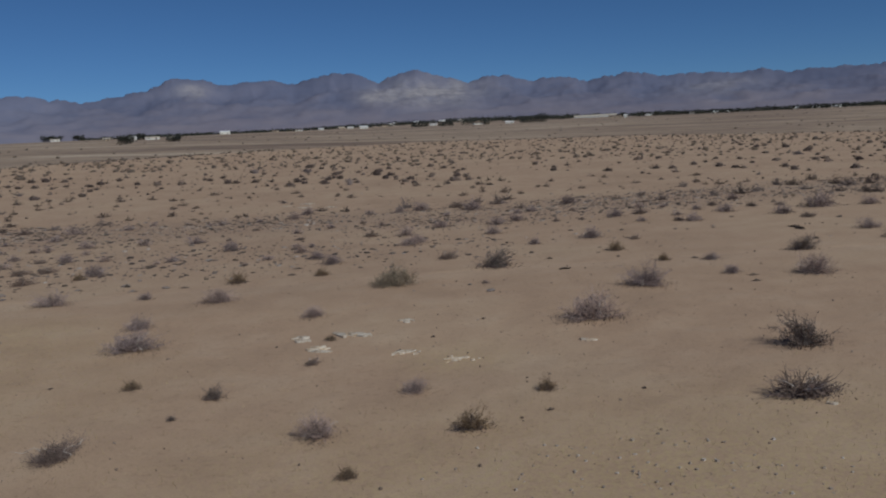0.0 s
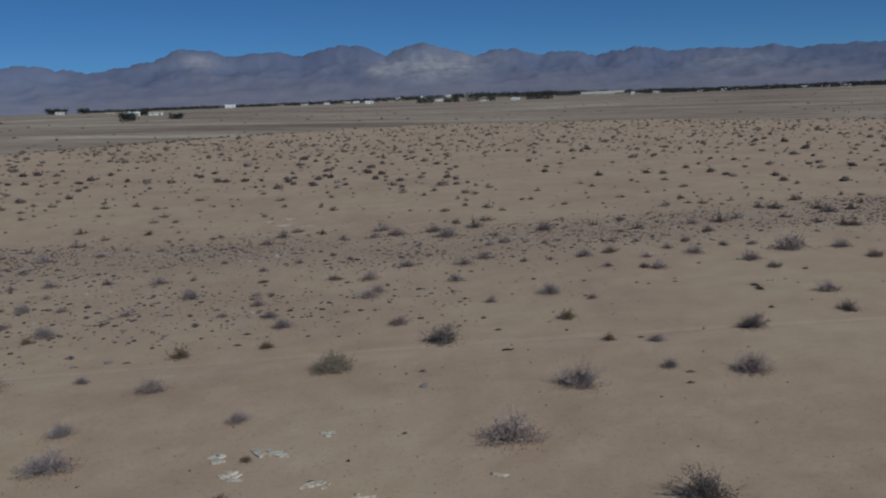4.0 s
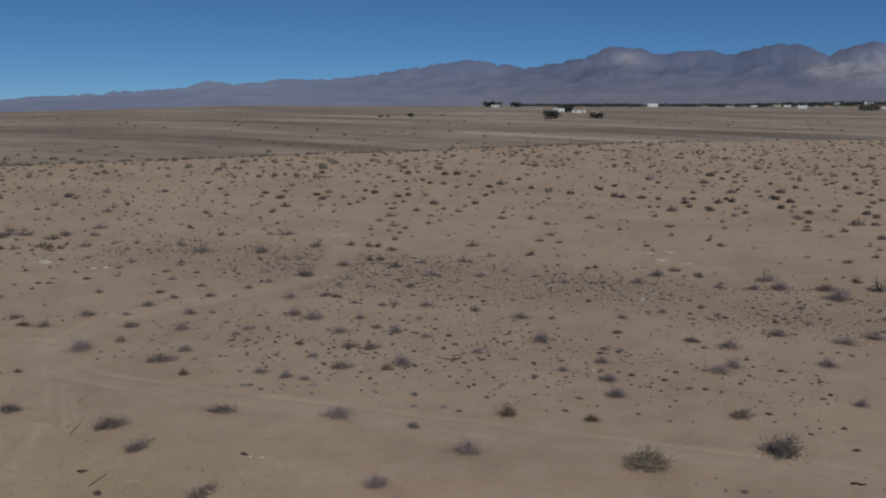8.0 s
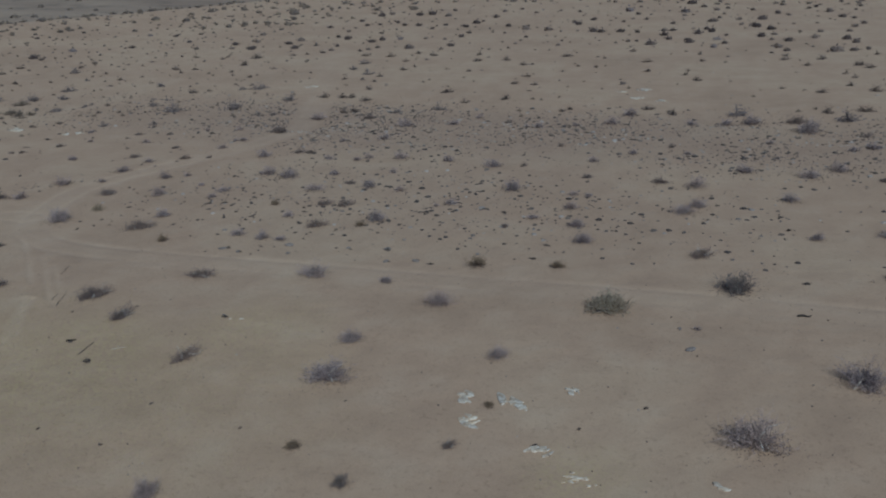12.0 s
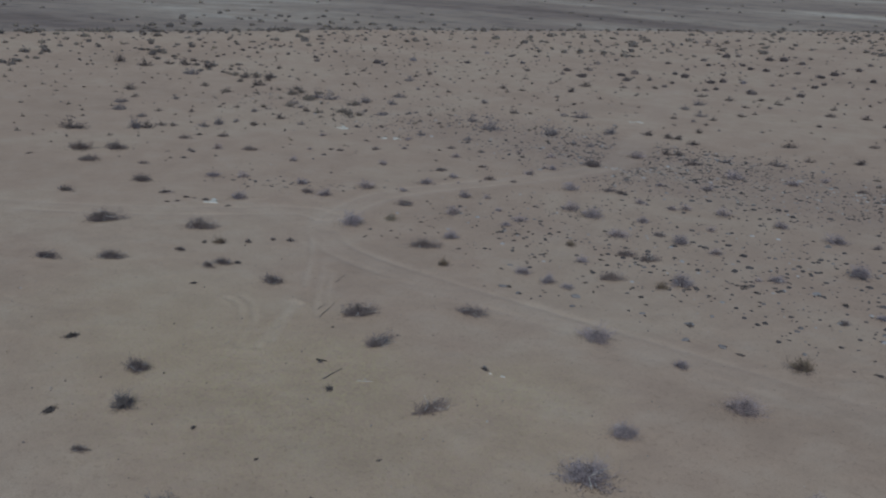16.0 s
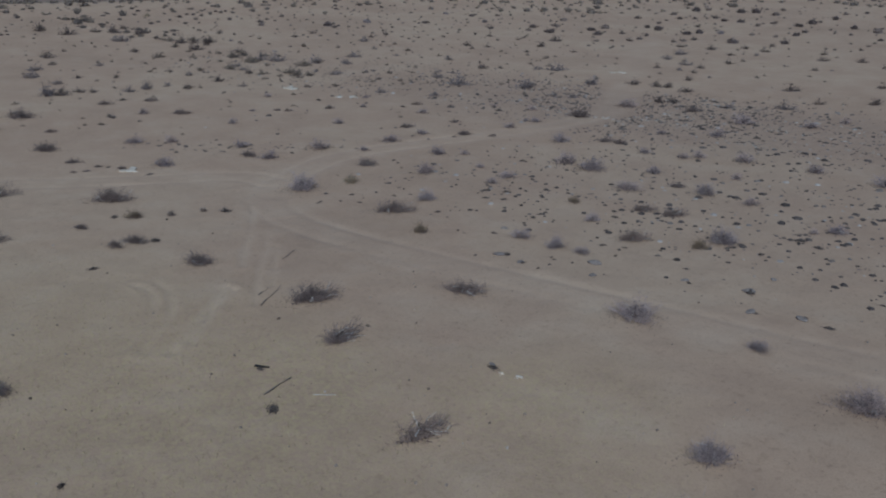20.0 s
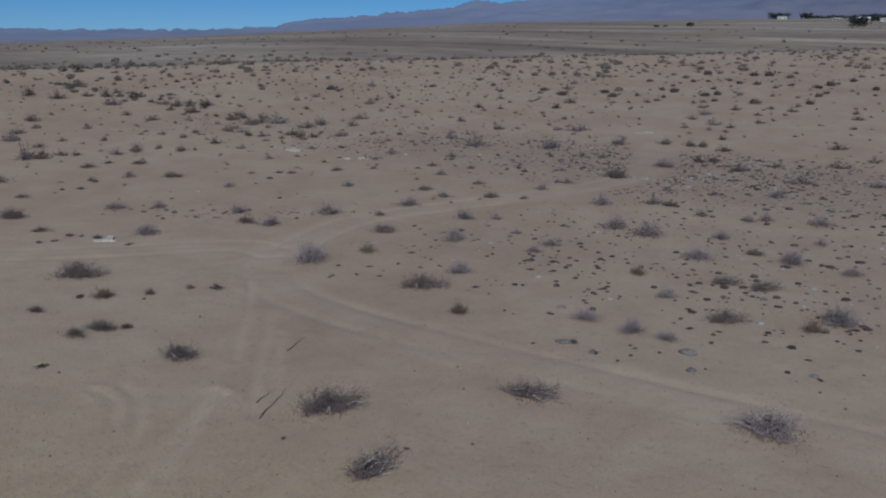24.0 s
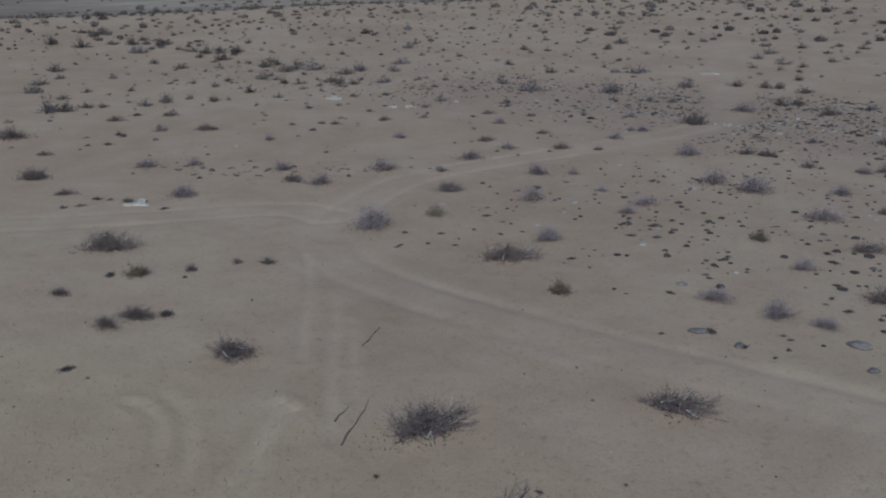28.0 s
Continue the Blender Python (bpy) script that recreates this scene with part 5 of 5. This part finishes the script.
for i, (x, y, reach, count, size) in enumerate([
        (-3.95, 24.3, 0.35, 14, 0.26), (-3.3, 23.1, 0.4, 14, 0.24), (-2.8, 24.7, 0.4, 9, 0.30), (-1.6, 25.8, 0.3, 6, 0.22), (-1.2, 22.5, 0.35, 14, 0.2),
        (0.1, 21.4, 0.8, 14, 0.11), (3.8, 22.5, 0.2, 4, 0.14), (-55.4, 50.4, 0.6, 18, 0.42), (-50.6, 50.9, 0.7, 9, 0.3), (-40.2, 30.0, 0.5, 14, 0.33), (-44.6, 76.5, 1.0, 12, 0.36),
        (-10.2, 78.5, 1.5, 14, 0.4), (-14.1, 82.6, 1.0, 10, 0.45), (-14.4, 26.4, 0.22, 6, 0.09), (7.2, 16.0, 0.25, 4, 0.10)]):
    rubble(x, y, reach, count, size, 300 + i, "scattered flat chunks of broken white plaster lying on sand")


PALE_STONE = plain_material("pale_field_stone", [(0.3, (0.15, 0.12, 0.105)), (0.55, (0.23, 0.19, 0.17)), (0.75, (0.33, 0.285, 0.26))], 5, relief=0.03, random_tint=0.5)


def stone_mesh(seed):
    """A flat weathered stone a metre across, its foot below the sand."""
    rng = random.Random(seed)
    bm = bmesh.new()
    bmesh.ops.create_icosphere(bm, subdivisions=2, radius=0.5)
    tilt = Vector((rng.gauss(0, 0.4), rng.gauss(0, 0.4), 1)).normalized()
    top = rng.uniform(0.16, 0.24)
    for v in bm.verts:
        p = v.co.copy()
        bulge = 0.8 + 0.4 * float(vnoise(np.array(p.x * 3 + seed), np.array(p.y * 3 + p.z * 2), seed))
        p = Vector((p.x * 1.1, p.y * 0.8, p.z * 0.55)) * bulge
        over = p.dot(tilt) - top
        if over > 0:
            p -= tilt * over * 0.75
        v.co = p
    me = bpy.data.meshes.new("field_stone")
    bm.to_mesh(me)
    bm.free()
    me.materials.append(PALE_STONE)
    return me


STONES = [stone_mesh(40 + k) for k in range(4)]
for k, (x, y, w) in enumerate([(-13.2, 35.6, 0.42), (-12.4, 34.1, 0.34), (-11.2, 34.6, 0.36), (-15.0, 35.1, 0.26), (-13.1, 37.1, 0.28), (-20.6, 33.0, 0.40), (-19.6, 32.9, 0.28),
                               (-17.9, 34.5, 0.5), (-17.2, 33.5, 0.3), (-15.2, 26.5, 0.2), (1.6, 29.8, 0.36), (0.9, 31.4, 0.2), (-22.4, 35.4, 0.3), (-9.0, 36.4, 0.26)]):
    ob = new("field_stone", STONES[k % 4])
    ob.matrix_basis = pose(x, y, float(surface(x, y)) + w * 0.05, 0, 0, k * 77 % 360) @ Matrix.Diagonal((w, w * 0.8, w * 0.7, 1))
    tagged(ob, "flat pale brown field stone half sunk in sand", "stone", "half-sunk field stones")


def branch(points, thick, mat, label, name="dead_branch"):
    v, f = [], []
    pts = [Vector((x, y, float(surface(x, y)) + dz)) for x, y, dz in points]
    o = pts[0].copy()
    r = thick
    for a, b in zip(pts, pts[1:]):
        prism(v, f, a - o, b - o, r, r * 0.75)
        r *= 0.75
    ob = new(name, mesh_of(name, v, f, mat))
    ob.matrix_basis = Matrix.Translation(o)
    tagged(ob, label, "branch")


branch([(-22.2, 24.8, 0.02), (-22.4, 25.07, 0.04), (-22.55, 25.35, 0.02), (-22.72, 25.6, 0.04), (-22.88, 25.85, 0.02), (-23.1, 26.1, 0.06)], 0.018, DEADWOOD, "bent dead branch lying on the sand")
branch([(-22.9, 25.2, 0.02), (-23.0, 25.37, 0.04), (-23.06, 25.55, 0.02), (-23.15, 25.7, 0.04)], 0.016, DEADWOOD, "short dead stick lying on the sand")
branch([(-25.1, 27.6, 0.02), (-25.24, 27.9, 0.04), (-25.43, 28.15, 0.02), (-25.6, 28.5, 0.04)], 0.016, DEADWOOD, "thin dead stick lying across the ruts")
branch([(-17.8, 21.85, 0.01), (-17.84, 22.1, 0.04), (-17.96, 22.4, 0.02), (-18.0, 22.75, 0.05)], 0.03, DEADWOOD, "dead stick half sunk in sand")
branch([(-17.0, 22.6, 0.01), (-16.8, 22.75, 0.03), (-16.65, 22.95, 0.01)], 0.018, BLEACHED, "short bleached stick lying on the sand")
branch([(-19.1, 22.5, 0.02), (-18.95, 22.55, 0.05), (-18.8, 22.7, 0.03)], 0.045, CHAR, "short dark piece of dead wood")
branch([(4.55, 33.88, 0.02), (4.72, 33.95, 0.05), (4.9, 33.93, 0.03), (5.0, 34.02, 0.05)], 0.055, CHAR, "charred piece of wood beside the track", "charred_log")


# ------------------------------------------------------------------ far settlement
WALLS = [plain_material("pale_wall", [(0.3, (0.62, 0.58, 0.52)), (0.7, (0.78, 0.76, 0.72))], 0.4),
         plain_material("tan_wall", [(0.3, (0.36, 0.28, 0.21)), (0.7, (0.45, 0.37, 0.28))], 0.4)]
ROOFS = [plain_material("white_metal_roof", [(0.3, (0.74, 0.74, 0.74)), (0.7, (0.84, 0.84, 0.83))], 0.3, rough=0.5),
         plain_material("brown_shingle_roof", [(0.3, (0.10, 0.075, 0.06)), (0.7, (0.17, 0.13, 0.10))], 0.5),
         plain_material("tan_metal_roof", [(0.3, (0.46, 0.40, 0.32)), (0.7, (0.56, 0.50, 0.42))], 0.3)]
GLASS = plain_material("dark_window", [(0.3, (0.03, 0.035, 0.04)), (0.7, (0.06, 0.065, 0.07))], 1.0, rough=0.2)
BARK = plain_material("bark", [(0.3, (0.06, 0.045, 0.035)), (0.7, (0.13, 0.10, 0.08))], 3)
FOLIAGE = island_material("tree_foliage", [(0.0, (0.022, 0.025, 0.022)), (0.6, (0.04, 0.043, 0.035)), (1.0, (0.075, 0.07, 0.055))])


def box(name, sx, sy, sz, mat, bevel=0.04):
    bm = bmesh.new()
    bmesh.ops.create_cube(bm, size=1, matrix=Matrix.Translation((0, 0, sz / 2)) @ Matrix.Diagonal((sx, sy, sz, 1)))
    if bevel:
        bmesh.ops.bevel(bm, geom=list(bm.edges), offset=bevel, segments=1, affect="EDGES")
    me = bpy.data.meshes.new(name)
    bm.to_mesh(me)
    bm.free()
    me.materials.append(mat)
    return me


def house(az, r, length, depth, tall, wall, roof, turn, label, name="house"):
    a = radians(az)
    length, depth, tall = length * 0.8, depth * 0.8, tall * 0.66
    x, y = -math.sin(a) * r, math.cos(a) * r
    ob = thing(name, label, name, "buildings of the far settlement", pose(x, y, float(surface(x, y)) - 0.1, 0, 0, az + turn))
    part("wall", box("wall", length, depth, tall, WALLS[wall]), ob)
    rise, over = depth * 0.16, 0.4
    lx, ly = length / 2 + over, depth / 2 + over
    v = [(-lx, -ly, tall), (lx, -ly, tall), (lx, ly, tall), (-lx, ly, tall), (-lx, 0, tall + rise), (lx, 0, tall + rise),
         (-lx, -ly, tall - 0.2), (lx, -ly, tall - 0.2), (lx, ly, tall - 0.2), (-lx, ly, tall - 0.2)]
    f = [(0, 1, 5, 4), (2, 3, 4, 5), (1, 2, 5), (3, 0, 4), (6, 7, 1, 0), (7, 8, 2, 1), (8, 9, 3, 2), (9, 6, 0, 3), (9, 8, 7, 6)]
    part("roof", mesh_of("roof", v, f, ROOFS[roof]), ob)
    n = max(2, int(length / 5))
    for k in range(n):
        px = (k + 0.5) / n * length - length / 2
        if k == n // 2:
            part("door", box("door", 1.0, 0.1, min(2.05, tall - 0.15), ROOFS[1], 0), ob, m=pose(px, -depth / 2 - 0.03, 0.1))
        else:
            part("window", box("window", 1.4, 0.1, 0.9, GLASS, 0), ob, m=pose(px, -depth / 2 - 0.03, 0.75))


def tree_mesh(seed, spread_w, tall):
    rng = random.Random(seed)
    v, f, cv, cf = [], [], [], []
    trunk_top = Vector((rng.gauss(0, 0.1), rng.gauss(0, 0.1), tall * 0.22))
    prism(v, f, Vector((0, 0, -0.2)), trunk_top, tall * 0.04, tall * 0.028)
    for k in range(9):
        a, up = rng.uniform(0, 6.28), rng.uniform(0.3, 1.1)
        e = trunk_top + Vector((math.cos(a) * spread_w * 0.34, math.sin(a) * spread_w * 0.34, tall * (0.5 * up - 0.1)))
        prism(v, f, trunk_top, e, tall * 0.02, tall * 0.007)
        for _ in range(70):
            p = e + Vector((rng.gauss(0, spread_w * 0.12), rng.gauss(0, spread_w * 0.12), rng.gauss(0, tall * 0.11)))
            fleck(cv, cf, p, rng.uniform(0.4, 0.95), rng)
    for _ in range(260):
        a, q = rng.uniform(0, 6.28), math.sqrt(rng.random()) * spread_w * 0.44
        fleck(cv, cf, Vector((math.cos(a) * q, math.sin(a) * q, rng.uniform(0.02, 0.6) * tall)), rng.uniform(0.4, 0.9), rng)
    return mesh_of("trunk", v, f, BARK), mesh_of("crown", cv, cf, FOLIAGE)


TREES = [tree_mesh(700 + k, 6.0, 5.0) for k in range(3)]


def tree(az, r, w, tall, k=0, label="dark evergreen tree on the open plain"):
    a = radians(az)
    x, y = -math.sin(a) * r, math.cos(a) * r
    ob = thing("tree", label, "tree", "trees of the plain",
               pose(x, y, float(surface(x, y)) - 0.05, 0, 0, az * 37 % 360) @ Matrix.Diagonal((w / 6, w / 6, tall / 5, 1)))
    part("trunk", TREES[k % 3][0], ob)
    part("crown", TREES[k % 3][1], ob)


# the homestead and the lone trees in front of the village
house(19.25, 720, 10, 8, 3.2, 0, 0, 12, "white house with a pale metal roof among dark trees")
house(17.95, 705, 13, 5, 2.6, 0, 2, 4, "long low pale mobile home")
house(16.9, 640, 5, 4, 2.6, 1, 2, 20, "small tan shed by a tree")
house(20.6, 760, 7, 5, 2.8, 1, 2, -15, "small tan outbuilding on the plain")
for k, (az, r, w, tall) in enumerate([(19.55, 520, 10.0, 6.0), (16.65, 540, 8.5, 4.4), (18.95, 735, 10, 6.5), (18.6, 740, 7, 5.5), (28.65, 530, 4.0, 2.6), (30.6, 520, 3.4, 1.3),
                                    (30.1, 520, 2.6, 1.0), (26.6, 560, 2.5, 0.9), (23.9, 1130, 16, 9), (23.4, 1130, 14, 8), (22.2, 1130, 14, 8), (16.95, 640, 3, 2.6)]):
    tree(az, r, w, tall, k)
house(23.5, 1110, 12, 8, 3.4, 0, 2, 5, "pale house in front of dark trees")
house(13.55, 1250, 17, 10, 5, 0, 0, 3, "long white barn at the edge of the village", "barn")
VILLAGE_WEST = [
        (10.4, 1300, 10, 8, 3.2, 1, 1), (8.9, 1300, 12, 8, 3.2, 0, 1), (7.5, 1280, 9, 7, 3, 0, 0), (6.2, 1300, 12, 8, 3.4, 1, 2), (5.6, 1300, 10, 8, 3.2, 0, 0),
        (4.75, 1180, 13, 9, 4.5, 0, 0), (3.4, 1300, 12, 8, 3.4, 1, 1), (2.85, 1490, 12, 8, 4.6, 0, 0), (1.2, 1470, 16, 9, 5, 0, 0), (-0.35, 1460, 11, 8, 5, 0, 0), (-1.6, 1470, 12, 8, 4.6, 0, 2)]
VILLAGE_EAST = [
        (0.2, 1200, 11, 7, 3, 0, 0), (-2.7, 1080, 14, 8, 3.2, 0, 1),
        (-3.3, 1090, 9, 6, 3, 1, 1), (-4.75, 1050, 12, 7, 3.2, 0, 0), (-13.6, 1350, 13, 8, 3.6, 0, 0), (-16.3, 1350, 12, 8, 3.2, 0, 2),
        (-17.6, 1380, 12, 8, 3.6, 0, 0), (-18.3, 1380, 15, 8, 3.4, 0, 0), (-20.2, 1400, 10, 8, 3.2, 1, 2), (-22.2, 1400, 13, 8, 3.4, 0, 0), (-23.4, 1400, 15, 8, 3.4, 0, 0), (-24.5, 1380, 16, 8, 3.6, 0, 0)]
for k, (az, r, length, depth, tall, wall, roof) in enumerate(VILLAGE_WEST + VILLAGE_EAST):
    house(az, r, length, depth, tall, wall, roof, (k * 53) % 40 - 20, ("white" if wall == 0 else "tan") + " single-storey house of the far village")
house(-10.25, 1420, 83, 14, 4.2, 0, 2, 2, "very long low cream-coloured warehouse", "warehouse")
house(-12.16, 1200, 6, 6, 5.6, 0, 0, 4, "tall white shed at the end of a dark roof", "shed")
house(-11.5, 1210, 22, 8, 4.2, 1, 1, 3, "long low barn with a dark roof", "barn")


def woods():
    """Belt of dark trees between the houses, past counting."""
    rng = random.Random(77)
    v, f = [], []
    for _ in range(3000):
        az = rng.uniform(-28, 22) if rng.random() < 0.85 else rng.uniform(-28, -5)
        keep = 0.25 + 0.75 * float(vnoise(np.array(az * 0.9), np.array(0.5), 3))
        if rng.random() > keep:
            continue
        r = rng.uniform(1300, 1900)
        if -12 < az < -8.6 and r < 1450:
            continue
        a = radians(az)
        x, y = -math.sin(a) * r, math.cos(a) * r
        z, w, tall = float(surface(x, y)), rng.uniform(6, 16), rng.uniform(3.0, 6.2) * float(np.interp(az, [-20, -8, 0, 6, 11], [1.25, 1.3, 1.25, 1.1, 0.8]))
        for _ in range(36):
            b, q = rng.uniform(0, 6.28), math.sqrt(rng.random()) * w * 0.5
            hgt = rng.random() * tall * (1 - (q / w) ** 2 * 1.8)
            fleck(v, f, Vector((x + math.cos(b) * q, y + math.sin(b) * q, z + max(0, hgt))), rng.uniform(1.3, 2.8), rng)
    for az, r, w, tall, n in [(-6.3, 1070, 32, 10.5, 1100), (1.1, 1050, 20, 8, 600), (-0.6, 1050, 18, 7, 450), (-2.0, 1080, 14, 8, 240), (-3.2, 1080, 10, 10, 240), (17.2, 1150, 24, 5, 160), (14.8, 1200, 26, 5, 160)]:
        a = radians(az)
        x0, y0 = -math.sin(a) * r, math.cos(a) * r
        for _ in range(n):
            x, y = x0 + rng.uniform(-w, w) / 2, y0 + rng.uniform(-10, 10)
            fleck(v, f, Vector((x, y, float(surface(x, y)) + rng.random() * tall * (0.5 + 0.5 * float(vnoise(np.array(x * 0.15), np.array(0.0), 8))))), rng.uniform(1.0, 2.4), rng)
    tagged(new("village_trees", mesh_of("village_trees", v, f, FOLIAGE)), "dark belt of trees along the far village", "trees", kind="stuff")


woods()
